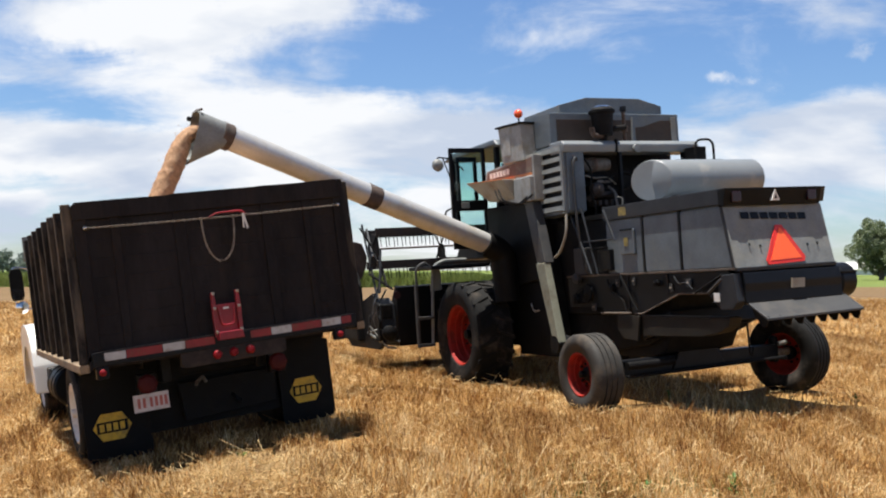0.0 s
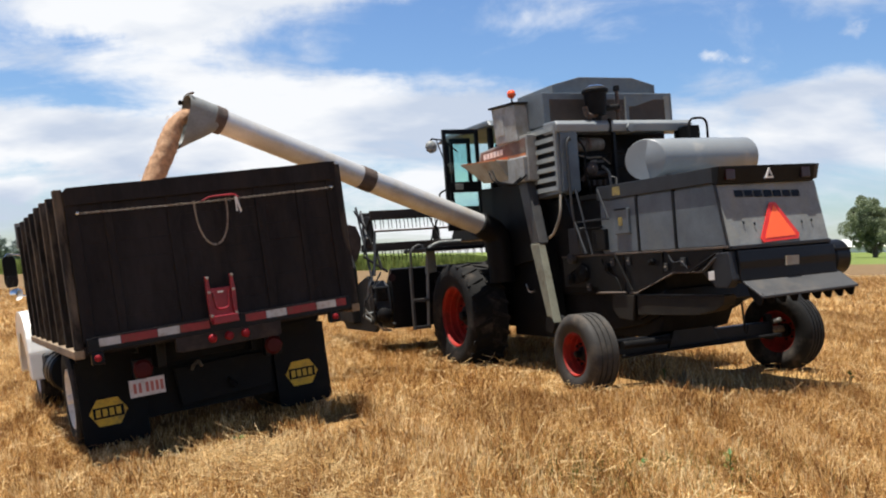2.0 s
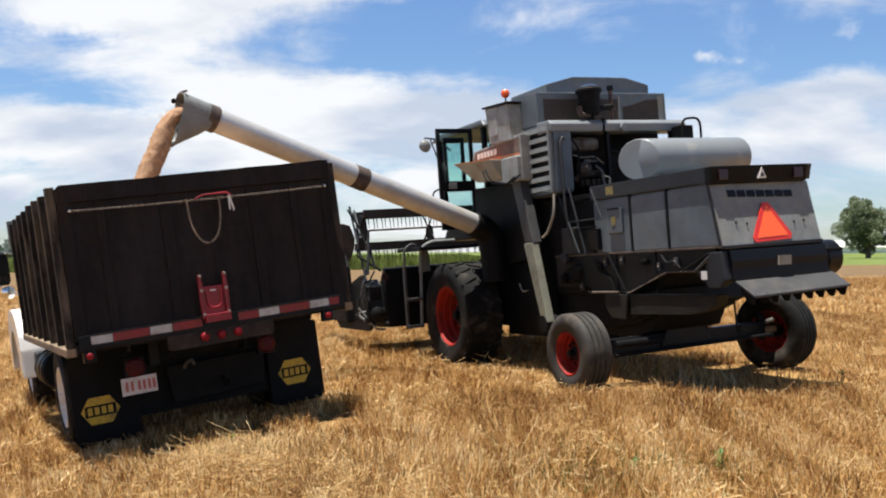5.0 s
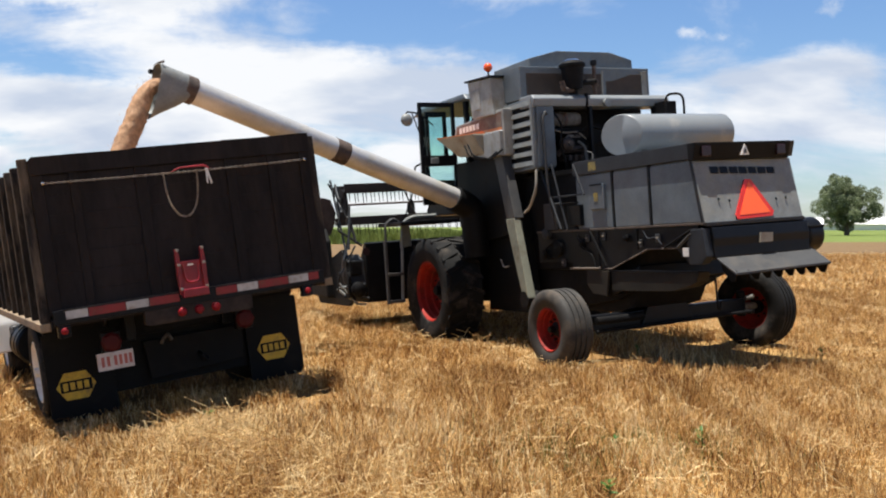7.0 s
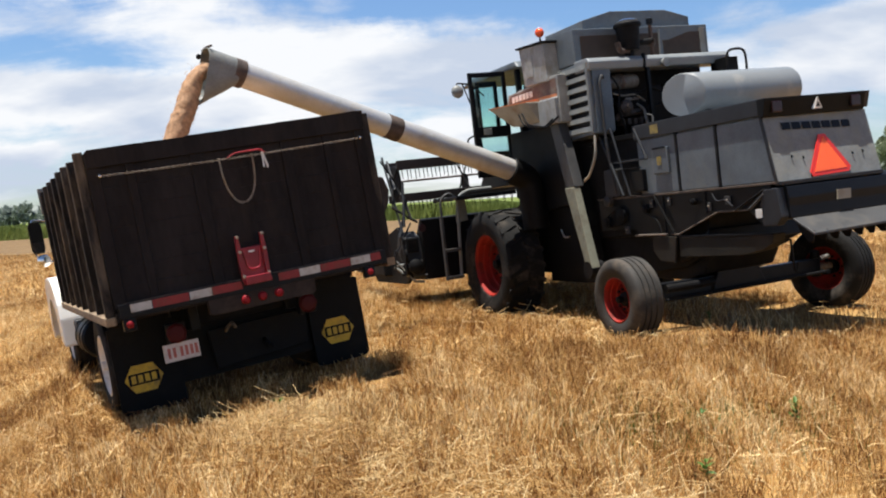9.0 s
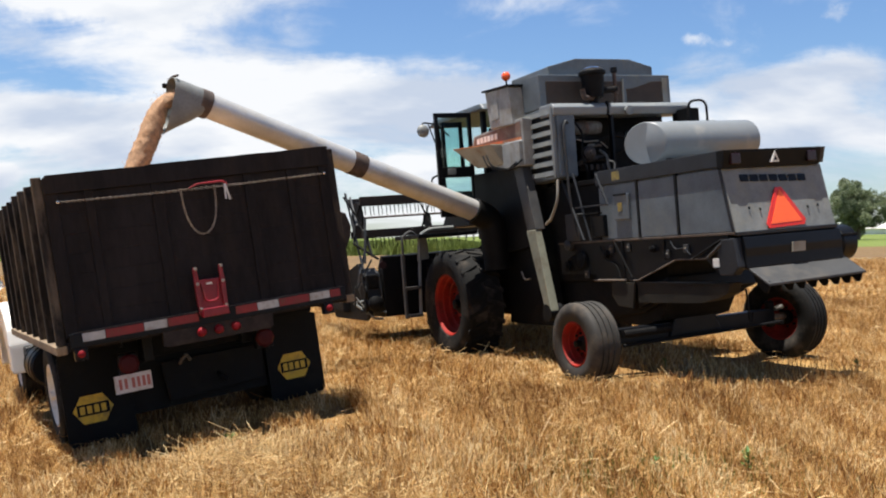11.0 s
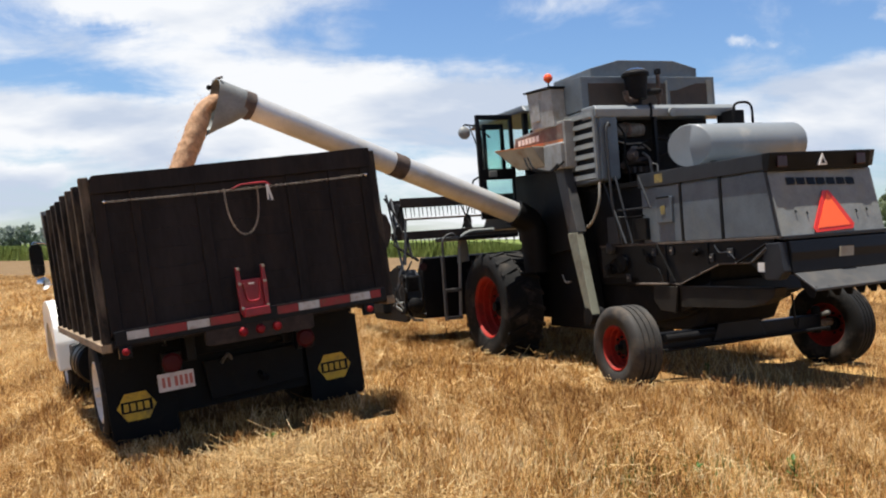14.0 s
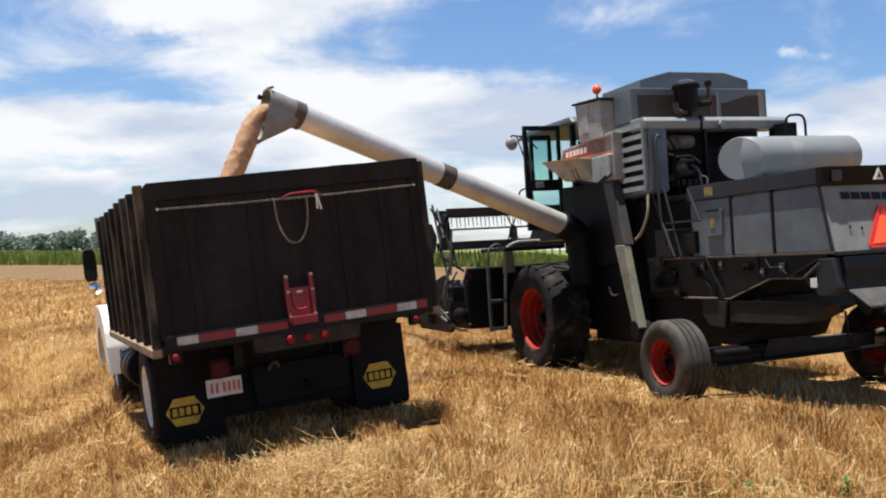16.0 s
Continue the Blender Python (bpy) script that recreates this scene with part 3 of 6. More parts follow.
def badge(owner, c, y, s):
    """Yellow six-sided badge with a black middle bar, lettering as plain bars."""
    cx, cz = c
    hexp = [(cx + s * a, cz + s * b) for a, b in ((-1, 0), (-0.55, 0.72), (0.55, 0.72), (1, 0), (0.55, -0.72), (-0.55, -0.72))]
    b = part("badge", prism(hexp, 1, y - 0.010, y), M_YELLOW, owner, "yellow hexagonal badge with black bar")
    part("badge_bar", prism([(cx - s * 0.80, cz + 0.30 * s), (cx + s * 0.80, cz + 0.30 * s), (cx + s * 0.80, cz - 0.30 * s), (cx - s * 0.80, cz - 0.30 * s)], 1, y - 0.014, y - 0.009), M_FLAPSHADE, b)
    for k in range(4):
        x0 = cx - 0.66 * s + k * 0.35 * s
        part("badge_mark", box(x0, x0 + 0.24 * s, y - 0.017, y - 0.013, cz - 0.20 * s, cz + 0.20 * s, 0), M_YELLOW, b)


def chain(owner, name, pts, link=0.045, r=0.006, label=""):
    """A chain of oval links along a polyline, one mesh."""
    pts = [Vector(p) for p in pts]
    bm = BM()
    side = 0
    for a, b in zip(pts, pts[1:]):
        n = max(1, round((b - a).length / (link * 0.78)))
        d, u, w = frame_of(b - a)
        for k in range(n):
            c = a.lerp(b, (k + 0.5) / n)
            s = u if side % 2 else w
            side += 1
            loop = [c + d * (link * 0.5 * math.cos(q)) + s * (link * 0.30 * math.sin(q)) for q in (2 * math.pi * i / 8 for i in range(9))]
            tube(loop, r, 5, bm)
    return part(name, bm, M_STEEL, owner, label)


def build_truck():
    rnd = random.Random(3)
    t = thing("grain_truck", TRUCK, "white grain truck with tall black wooden dump bed, standing in stubble", "truck")
    bed = part("dump_bed", box(0.0, W, 0.0, L, -0.075, 0.0, 0.01), M_BEDWOOD, t, "black wooden dump bed with upright stakes")
    # tailgate: planks edge to edge, uprights, cap board
    gate = part("tailgate", box(0.05, W - 0.05, 0.045, 0.075, 0.0, H - 0.03, 0.004), M_BEDWOOD, bed, "tall black plank tailgate")
    z = 0.045
    for k in range(7):
        h = 0.163 + rnd.uniform(-0.004, 0.004)
        part("plank", box(0.05, W - 0.05, 0.012 + rnd.uniform(-0.0008, 0.0008), 0.046, z, z + h - 0.0005, 0.0015), M_BEDWOOD, gate)
        z += h
    top = [(0.0, 1.19), (W, 1.19), (W + 0.012, 1.362), (2.36, 1.366), (1.97, 1.356), (1.63, 1.358), (1.60, 1.349), (1.22, 1.352), (0.84, 1.350), (0.80, 1.335), (0.40, 1.342), (0.03, 1.340), (0.0, 1.31)]
    part("cap_board", prism(top, 1, -0.020, 0.040, 0.005), M_BEDWOOD, gate)
    for x, w in ((0.0, 0.10), (0.30, 0.07), (0.83, 0.10), (1.63, 0.09), (2.03, 0.06), (2.34, 0.10)):
        part("upright", box(x, x + w, -0.002, 0.016, 0.03, 1.20, 0.006), M_BEDWOOD, gate)
    # side walls with stakes
    for s, x0 in ((-1, 0.0), (1, W)):
        a, b = (x0, x0 + 0.045) if s < 0 else (x0 - 0.045, x0)
        side = part("side_wall", box(a, b, 0.08, L, 0.0, 1.26, 0.004), M_BEDWOOD, bed)
        z = 0.02
        for k in range(7):
            h = 0.175
            part("plank", box(a - 0.010, b + 0.010, 0.09, L - 0.01, z, z + h - 0.008, 0.005), M_BEDWOOD, side)
            z += h
        for k in range(8):
            y = 0.02 + k * 0.575
            o = -0.075 if s < 0 else 0.0
            part("stake", box(x0 + o, x0 + o + 0.075, y, y + 0.085, -0.02, 1.325 + rnd.uniform(-0.012, 0.02), 0.010), M_STAKE, side)
        part("rub_rail", box(x0 - (0.085 if s < 0 else 0.0), x0 + (0.0 if s < 0 else 0.085), 0.02, L, -0.095, -0.022, 0.010), M_TANWOOD, side, "pale weathered wooden rub rail")
    front = part("front_wall", box(0.05, W - 0.05, L - 0.06, L, 0.0, 1.42, 0.006), M_BEDWOOD, bed)
    part("front_corner_plate", box(-0.09, 0.02, L - 0.05, L + 0.03, 1.05, 1.36, 0.006), M_GREYDIRTY, front)
    # rear sill with reflective tape
    sill = part("rear_sill", box(0.02, W - 0.02, -0.035, 0.05, -0.055, 0.065, 0.008), M_BLACK, t)
    part("sill_ledge", box(0.06, 2.40, -0.036, 0.010, 0.066, 0.070, 0.001), M_DUSTBAR, sill)
    cuts = [0.112, 0.291, 0.597, 0.790, 1.053, None, 1.376, 1.572, 1.771, 2.064, 2.262, 2.366]
    red = False
    for a, b in zip(cuts, cuts[1:]):
        if a is None or b is None:
            red = True
            continue
        part("reflective_tape", box(a + 0.003, b - 0.003, -0.041, -0.034, -0.012, 0.056, 0), M_TAPERED if red else M_TAPEWHITE, sill)
        red = not red
    for x in (0.09, 2.24):
        lampb = part("corner_lamp", box(x - 0.05, x + 0.05, -0.03, 0.05, -0.16, -0.056, 0.01), M_BLACK, t)
        part("lens", lathe([(0.030, 0), (0.030, 0.014), (0.018, 0.024), (0.001, 0.026)], (x, -0.030, -0.105), (0, -1, 0), 16), M_REDLENS, lampb, "round red lens", True)
    # light bar under the sill
    bar = part("light_bar", prism([(0.74, -0.03), (1.70, -0.03), (1.70, -0.17), (1.66, -0.185), (0.78, -0.185), (0.74, -0.17)], 1, -0.030, 0.03, 0.006), M_DUSTBAR, t, "dusty brown steel bar with three red lamps")
    for x in (1.06, 1.21, 1.36):
        part("marker_lamp", lathe([(0.040, 0), (0.040, 0.018), (0.028, 0.034), (0.001, 0.040)], (x, -0.030, -0.108), (0, -1, 0), 18), M_REDLENS, bar, "round red marker lamp", True)
    # red bracket on the tailgate
    br = part("folding_step", box(1.09, 1.275, -0.055, -0.030, 0.06, 0.33, 0.008), M_RED, t, "red steel folding step bracket")
    for x in (1.055, 1.275):
        part("step_arm", prism([(x, 0.04), (x + 0.030, 0.04), (x + 0.036, 0.30), (x + 0.026, 0.44), (x, 0.44), (x - 0.004, 0.2)], 1, -0.085, -0.045, 0.006), M_RED, br)
        for zz in (0.43, 0.30, 0.09):
            part("pin", lathe([(0.014, 0), (0.014, 0.02), (0.001, 0.022)], (x + 0.015, -0.085, zz), (0, -1, 0), 10), M_STEEL, br)
    part("step_tread", prism([(1.07, 0.015), (1.30, 0.015), (1.29, 0.085), (1.08, 0.085)], 1, -0.125, -0.03, 0.006), M_RED, br)
    part("step_rib", tube(bend([(1.11, -0.062, 0.30), (1.125, -0.062, 0.14), (1.24, -0.062, 0.14), (1.255, -0.062, 0.30)]), 0.010, 8), M_RED, br, "", True)
    part("step_label", box(1.155, 1.205, -0.059, -0.054, 0.285, 0.30, 0), M_DECALWHITE, br)
    # chain across the tailgate with binder and rag
    zc = 1.115
    pts = [(0.10 + (2.36 - 0.10) * k / 24, -0.045, zc - 0.012 * math.sin(math.pi * k / 24)) for k in range(25)]
    ch = chain(t, "tailgate_chain", pts, 0.027, 0.0033, "rusty steel chain stretched across the tailgate")
    loop = [(1.06 + 0.29 * (1 - math.cos(math.pi * k / 16)) / 2, -0.050, zc - 0.40 * math.sin(math.pi * k / 16) ** 0.75) for k in range(17)]
    chain(ch, "chain_loop", loop, 0.026, 0.0031, "loose hanging chain loop")
    part("chain_binder", tube(bend([(1.13, -0.055, zc - 0.005), (1.20, -0.060, zc + 0.028), (1.42, -0.062, zc + 0.030), (1.46, -0.055, zc)]), [0.007] * 7 + [0.010] * 7, 8), M_RED, ch, "red steel chain binder", True)
    part("tie_rag", prism([(1.43, 1.12), (1.445, 1.12), (1.475, 0.985), (1.46, 0.975)], 1, -0.072, -0.062), M_DECALWHITE, ch, "white rag strip")
    part("tie_rag", prism([(1.425, 1.115), (1.44, 1.12), (1.435, 0.985), (1.423, 0.99)], 1, -0.080, -0.070), M_DECALWHITE, ch, "white rag strip")
    for x in (0.085, 2.365):
        part("eye_bolt", lathe([(0.022, 0), (0.022, 0.02), (0.012, 0.045), (0.001, 0.05)], (x, -0.03, zc), (0, -1, 0), 10), M_CHROME, ch)
    # mud flaps
    for x0, x1, cx in ((0.0, 0.60, 0.245), (1.90, 2.47, 2.17)):
        pr = [(x0, -0.20), (x0 + 0.10, -0.17), (x1 - 0.12, -0.17), (x1, -0.21), (x1, -0.98), (x1 - 0.04, -1.02), (x0 + 0.03, -1.02), (x0, -0.98)]
        f = part("mud_flap", prism(pr, 1, 0.95, 0.965, 0.003), M_FLAPSHADE, t, "black rubber mud flap")
        badge(f, (cx, -0.695), 0.95, 0.175)
        part("flap_bracket", box(x0 + 0.02, x1 - 0.03, 0.955, 1.0, -0.19, -0.14, 0.006), M_DARK, f)
    # plate and tail lamps
    pl = part("rear_plate", box(0.40, 0.72, 0.585, 0.595, -0.57, -0.41, 0.004), M_PLATE, t, "white rear plate with plain red marks")
    for k, x in enumerate((0.435, 0.482, 0.545, 0.590, 0.635, 0.677)):
        part("plate_mark", box(x, x + 0.026, 0.580, 0.586, -0.535, -0.445, 0), M_PLATEINK, pl)
    for x in (0.545, 1.80):
        lb = part("tail_lamp", box(x - 0.085, x + 0.085, 0.60, 0.70, -0.42, -0.23, 0.012), M_BLACK, t)
        part("lens", lathe([(0.092, 0), (0.092, 0.016), (0.07, 0.03), (0.001, 0.036)], (x, 0.602, -0.325), (0, -1, 0), 8), M_TAILLENS, lb, "dusty red eight-sided lens")
    # frame, hitch plate, axle
    for x in (0.72, 1.64):
        part("frame_rail", box(x, x + 0.09, 0.80, 6.9, -0.36, -0.11, 0.01), M_BLACK, t)
    part("cross_member", box(0.74, 1.70, 0.86, 0.94, -0.33, -0.12, 0.01), M_DARK, t)
    # black sheet added to stand for the shade between the flaps
    part("shade_plate", box(0.60, 1.90, 1.00, 1.03, -0.84, -0.09, 0.006), M_FLAPSHADE, t)
    part("hitch_plate", prism([(0.88, -0.40), (1.86, -0.40), (1.83, -0.74), (0.92, -0.78)], 1, 0.90, 0.95, 0.01), M_FLAPSHADE, t, "dark steel plate under the frame")
    part("hitch_hook", tube(bend([(1.05, 0.88, -0.44), (1.05, 0.80, -0.40), (1.10, 0.80, -0.36), (1.14, 0.86, -0.42)]), 0.017, 8), M_CAN, t, "", True)
    part("hitch_hook", tube(bend([(1.40, 0.90, -0.60), (1.40, 0.82, -0.62), (1.44, 0.82, -0.68), (1.46, 0.88, -0.66)]), 0.018, 8), M_DARK, t, "", True)
    part("axle", lathe([(0.08, 0.1), (0.08, 0.85), (0.2, 1.0), (0.22, 1.2), (0.2, 1.4), (0.08, 1.55), (0.08, 2.3)], (0.02, 1.72, -0.60), (1, 0, 0), 20), M_DARK, t, "", True)
    for x, out in ((0.12, -1), (0.40, 1), (2.04, -1), (2.32, 1)):
        wheel(t, "wheel", (x, 1.72, -0.60), 0.49, 0.25, 0.29, out, M_RUBBERDK, M_WHEELWHITE, 4, 0, -0.4)
    for x, out in ((0.17, -1), (2.27, 1)):
        wheel(t, "wheel", (x, 5.75, -0.60), 0.49, 0.26, 0.29, out, M_RUBBERDK, M_WHEELWHITE, 4, 0, 0.4)
    part("axle", lathe([(0.06, 0), (0.06, 1.9)], (0.27, 5.75, -0.60), (1, 0, 0), 14), M_DARK, t, "", True)
    # fuel tank and step
    tank = part("fuel_tank", lathe([(0.001, 0), (0.20, 0.0), (0.225, 0.03), (0.225, 0.72), (0.20, 0.75), (0.001, 0.75)], (0.16, 2.75, -0.42), (0, 1, 0), 24), M_BLACK, t, "black round side fuel tank", True)
    for y in (2.92, 3.32):
        part("tank_strap", lathe([(0.232, 0), (0.232, 0.05), (0.22, 0.05)], (0.16, y, -0.42), (0, 1, 0), 24), M_DARK, tank, "", True)
    # cab, hood and fenders
    cab = part("cab", prism([(4.38, -0.25), (4.38, 0.95), (4.50, 1.18), (5.35, 1.20), (5.62, 0.55), (5.62, -0.25)], 0, 0.32, 2.12, 0.05), M_WHITE, t, "white truck cab")
    part("rear_window", box(0.72, 1.72, 4.365, 4.375, 0.55, 0.98, 0.02), M_GLASS, cab)
    for x in (0.310, 2.112):
        part("side_window", prism([(4.55, 0.52), (4.55, 1.05), (5.28, 1.06), (5.48, 0.55)], 0, x, x + 0.012), M_GLASS, cab)
    part("hood", prism([(5.62, -0.2), (5.62, 0.50), (6.55, 0.40), (6.75, 0.30), (6.80, -0.35), (6.2, -0.35)], 0, 0.55, 1.89, 0.06), M_WHITE, t, "white truck hood")
    for x0, x1 in ((-0.09, 0.56), (1.88, 2.53)):
        n = 14
        outer = [(5.72 + 0.86 * math.copysign(abs(math.cos(math.pi * k / n)) ** 0.6, math.cos(math.pi * k / n)), -0.64 + 0.90 * math.sin(math.pi * k / n) ** 0.6) for k in range(n + 1)]
        inner = [(5.75 + 0.60 * math.cos(math.pi * k / n), -0.60 + 0.60 * math.sin(math.pi * k / n)) for k in range(n + 1)]
        f = part("fender", prism(outer + inner[::-1], 0, x0, x1, 0.03), M_WHITE, t, "rounded white front fender")
    part("cab_step", box(0.06, 0.60, 4.45, 4.84, -0.66, -0.30, 0.04), M_BLACK, t, "black battery box under the cab door")
    part("front_bumper", box(0.1, 2.34, 6.85, 6.95, -0.62, -0.38, 0.02), M_CHROME, t)
    # mirrors on both doors
    for s, x in ((-1, -0.115), (1, 2.555)):
        arm = part("mirror_bracket", tube(bend([(0.34 if s < 0 else 2.10, 5.40, 0.95), (x + s * 0.02, 5.58, 1.06), (x + s * 0.045, 5.58, 0.98), (x + s * 0.045, 5.58, 0.58), (x, 5.58, 0.48), (0.34 if s < 0 else 2.10, 5.40, 0.44)]), 0.010, 8), M_CHROME, t, "chrome mirror bracket", True)
        part("mirror_housing", prism([(x - 0.085, 0.66), (x - 0.06, 0.60), (x + 0.06, 0.60), (x + 0.085, 0.66), (x + 0.085, 0.97), (x + 0.055, 1.03), (x - 0.055, 1.03), (x - 0.085, 0.97)], 1, 5.535, 5.60, 0.012), M_FLAPSHADE, arm, "tall black side mirror")
        part("mirror_glass", prism([(x - 0.07, 0.665), (x - 0.05, 0.62), (x + 0.05, 0.62), (x + 0.07, 0.665), (x + 0.07, 0.74), (x - 0.07, 0.76)], 1, 5.529, 5.537), M_MIRROR, arm)
        part("round_mirror", lathe([(0.001, -0.035), (0.045, -0.030), (0.078, -0.01), (0.085, 0.01), (0.07, 0.05), (0.02, 0.075), (0.001, 0.077)], (x + 0.035, 5.545, 0.50), (0, 1, 0), 24), M_CHROME, arm, "small round chrome mirror", True)
    return t


truck = build_truck()


# ---- combine harvester ----
BW = 1.34


def build_combine():
    c = thing("combine_harvester", COMBINE, "grey combine harvester with red wheels, unloading auger swung out", "combine harvester")
    # straw hood
    hood = part("straw_hood", prism([(0.03, 0.0), (0.16, 0.66), (0.10, 0.80), (2.28, 0.80), (2.28, 0.0)], 0, 0.02, BW - 0.02, 0.01), M_GREY, c, "grey sheet-metal straw hood")
    for x0, x1 in ((-0.004, 0.022), (BW - 0.022, BW + 0.004)):
        cut = ((0.10, 0.82), (0.87, 1.50), (1.55, 2.27))
        for k, (a, b) in enumerate(cut):
            lo = [(a - (0.06 if k == 0 else 0), 0.015), (b, 0.015), (b, 0.645), (a + (0.06 if k == 0 else 0), 0.645)]
            part("side_panel", prism(lo, 0, x0, x1, 0.006), M_GREY, hood)
        for y in (0.825, 1.505):
            part("panel_strip", box(x0 - 0.008, x1 + 0.008, y, y + 0.040, 0.01, 0.815, 0.004), M_BLACK, hood)
        part("top_band", prism([(0.115, 0.665), (2.30, 0.665), (2.30, 0.835), (0.07, 0.825)], 0, x0 - 0.024, x1 + 0.024, 0.006), M_BAND, hood, "dark rusty top band")
        part("bottom_seam", box(x0 - 0.02, x1 + 0.02, 0.0, 3.25, -0.016, 0.008, 0.004), M_SEAM, hood)
    part("rear_edge", prism([(0.0, 0.0), (0.035, 0.0), (0.175, 0.66), (0.14, 0.66)], 0, -0.012, 0.03, 0.004), M_BAND, hood)
    box1 = part("switch_box", box(-0.035, 0.0, 1.66, 1.96, 0.23, 0.53, 0.012), M_GREY, hood, "grey electrical box with yellow label")
    part("box_label", box(-0.041, -0.034, 1.78, 1.86, 0.33, 0.43, 0), M_LABEL, box1)
    part("box_latch", box(-0.047, -0.034, 1.69, 1.93, 0.515, 0.535, 0.003), M_DARK, box1)
    part("band_label", box(-0.030, -0.012, 1.80, 1.95, 0.70, 0.80, 0), M_LABEL, hood)
    # slanted rear face
    rear = part("rear_panel", prism([(-0.012, 0.0), (0.13, 0.645), (0.16, 0.645), (0.02, 0.0)], 0, 0.0, BW, 0.006), M_GREYDIRTY, hood, "slanted dusty grey rear panel")
    part("rear_strip", prism([(0.085, 0.645), (0.045, 0.80), (0.045, 0.825), (0.16, 0.825), (0.16, 0.645)], 0, -0.03, 1.28, 0.006), M_FLAPSHADE, hood, "black top strip")
    lip = part("rear_lip", prism([(-0.035, -0.03), (-0.035, 0.005), (0.03, 0.012), (0.03, -0.03)], 0, 0.0, BW, 0.004), M_BAND, hood)

    def on_rear(x, z):
        return (x, -0.012 + 0.142 * z / 0.645 - 0.004, z)

    def rear_plate(name, pts, thick, material, owner, lift=0.0, label=""):
        """A flat plate lying on the slanted rear face."""
        bm = BM()
        n = Vector((0, -0.645, 0.142)).normalized()
        lo = [bm.verts.new(Vector(on_rear(*p)) + n * lift) for p in pts]
        hi = [bm.verts.new(Vector(on_rear(*p)) + n * (lift + thick)) for p in pts]
        bm.faces.new(lo); bm.faces.new(hi[::-1])
        k = len(pts)
        for i in range(k):
            bm.faces.new((lo[i], lo[(i + 1) % k], hi[(i + 1) % k], hi[i]))
        return part(name, bm, material, owner, label)

    tri = rear_plate("triangle_sign", [(0.40, 0.06), (0.42, 0.015), (0.90, 0.03), (0.93, 0.08), (0.70, 0.425), (0.62, 0.425)], 0.010, M_SMVEDGE, hood, 0.006, "orange slow-vehicle triangle with red edge")
    rear_plate("triangle_face", [(0.455, 0.055), (0.875, 0.068), (0.665, 0.40)], 0.004, M_SMV, tri, 0.016, "bright orange face")
    # maker's name as plain bars
    for k in range(7):
        x = 0.20 + k * 0.128
        rear_plate("name_bar", [(x, 0.505 - 0.004 * k), (x + 0.105, 0.503 - 0.004 * k), (x + 0.105, 0.575 - 0.004 * k), (x, 0.577 - 0.004 * k)], 0.003, M_BLACK, rear, 0.004)
    for x in (0.12, 1.14):
        part("tail_lamp", prism([(x - 0.06, 0.68), (x + 0.06, 0.68), (x + 0.06, 0.79), (x - 0.06, 0.79)], 1, 0.040, 0.10, 0.01), M_DULLLENS, hood, "dull red lamp")
    part("maker_emblem", prism([(0.575, 0.685), (0.685, 0.685), (0.63, 0.80)], 1, 0.036, 0.07), M_DECALWHITE, hood, "small white triangular emblem")
    part("emblem_inset", prism([(0.605, 0.702), (0.655, 0.702), (0.63, 0.755)], 1, 0.033, 0.037), M_BLACK, hood)
    for x, z in ((0.22, 0.22), (1.14, 0.20), (0.36, 0.20), (1.0, 0.19)):
        rear_plate("panel_bolt", [(x, z), (x + 0.014, z), (x + 0.014, z + 0.028), (x, z + 0.028)], 0.010, M_BLACK, rear, 0.003)
    # chopper below the hood
    ch = part("straw_chopper", prism([(0.02, -0.02), (-0.04, -0.05), (-0.06, -0.16), (-0.052, -0.24), (-0.06, -0.36), (0.35, -0.40), (0.35, -0.02)], 0, 0.06, 1.37, 0.012), M_BLACK, c, "black straw chopper housing")
    part("maker_plate", prism([(0.66, -0.235), (0.83, -0.235), (0.84, -0.14), (0.67, -0.135)], 1, -0.075, -0.055), M_BEIGE, ch, "worn pale plate")
    dr = part("chopper_drum", lathe([(0.001, 0), (0.17, 0.0), (0.19, 0.02), (0.19, 0.20), (0.17, 0.22), (0.001, 0.22)], (1.38, 0.12, -0.20), (1, 0, 0), 24), M_BLACK, ch, "round black belt guard", True)
    part("drum_flange", box(1.37, 1.60, -0.06, 0.02, -0.13, -0.10, 0.01), M_DARK, ch)
    bx = part("hinge_box", prism([(0.20, -0.06), (0.0, -0.05), (-0.04, -0.34), (0.04, -0.42), (0.22, -0.42), (0.27, -0.30)], 0, -0.035, 0.07, 0.012), M_BAND, ch, "rusty hinge box")
    part("white_tag", box(-0.042, -0.034, 0.22, 0.31, -0.335, -0.245, 0.002), M_DECALWHITE, ch, "small white tag")
    tail = part("spreader_plate", hexa(BM(), [(0.08, 0.02, -0.335), (1.43, 0.02, -0.335), (1.40, -0.30, -0.515), (0.10, -0.30, -0.535), (0.08, 0.02, -0.31), (1.43, 0.02, -0.31), (1.40, -0.30, -0.49), (0.10, -0.30, -0.51)], 0.006), M_SHEET, ch, "bent dark steel spreader plate")
    for k in range(9):
        x = 0.12 + k * 0.155
        part("deflector_fin", prism([(-0.29, -0.50), (-0.05, -0.38), (-0.10, -0.50), (-0.20, -0.60), (-0.25, -0.60)], 0, x, x + 0.012), M_DARK, tail)
    # lower body
    low = [(0.10, -0.01), (0.16, -0.42), (0.26, -0.42), (0.45, -0.25), (0.92, -0.25), (1.62, -0.47), (2.45, -0.47), (2.45, -0.40), (3.25, -0.40), (3.25, -0.01)]
    body = part("lower_side", prism(low, 0, 0.0, 0.03, 0.006), M_BLACK, c, "black lower body side")
    part("lower_side", prism(low, 0, BW - 0.03, BW, 0.006), M_BLACK, c)
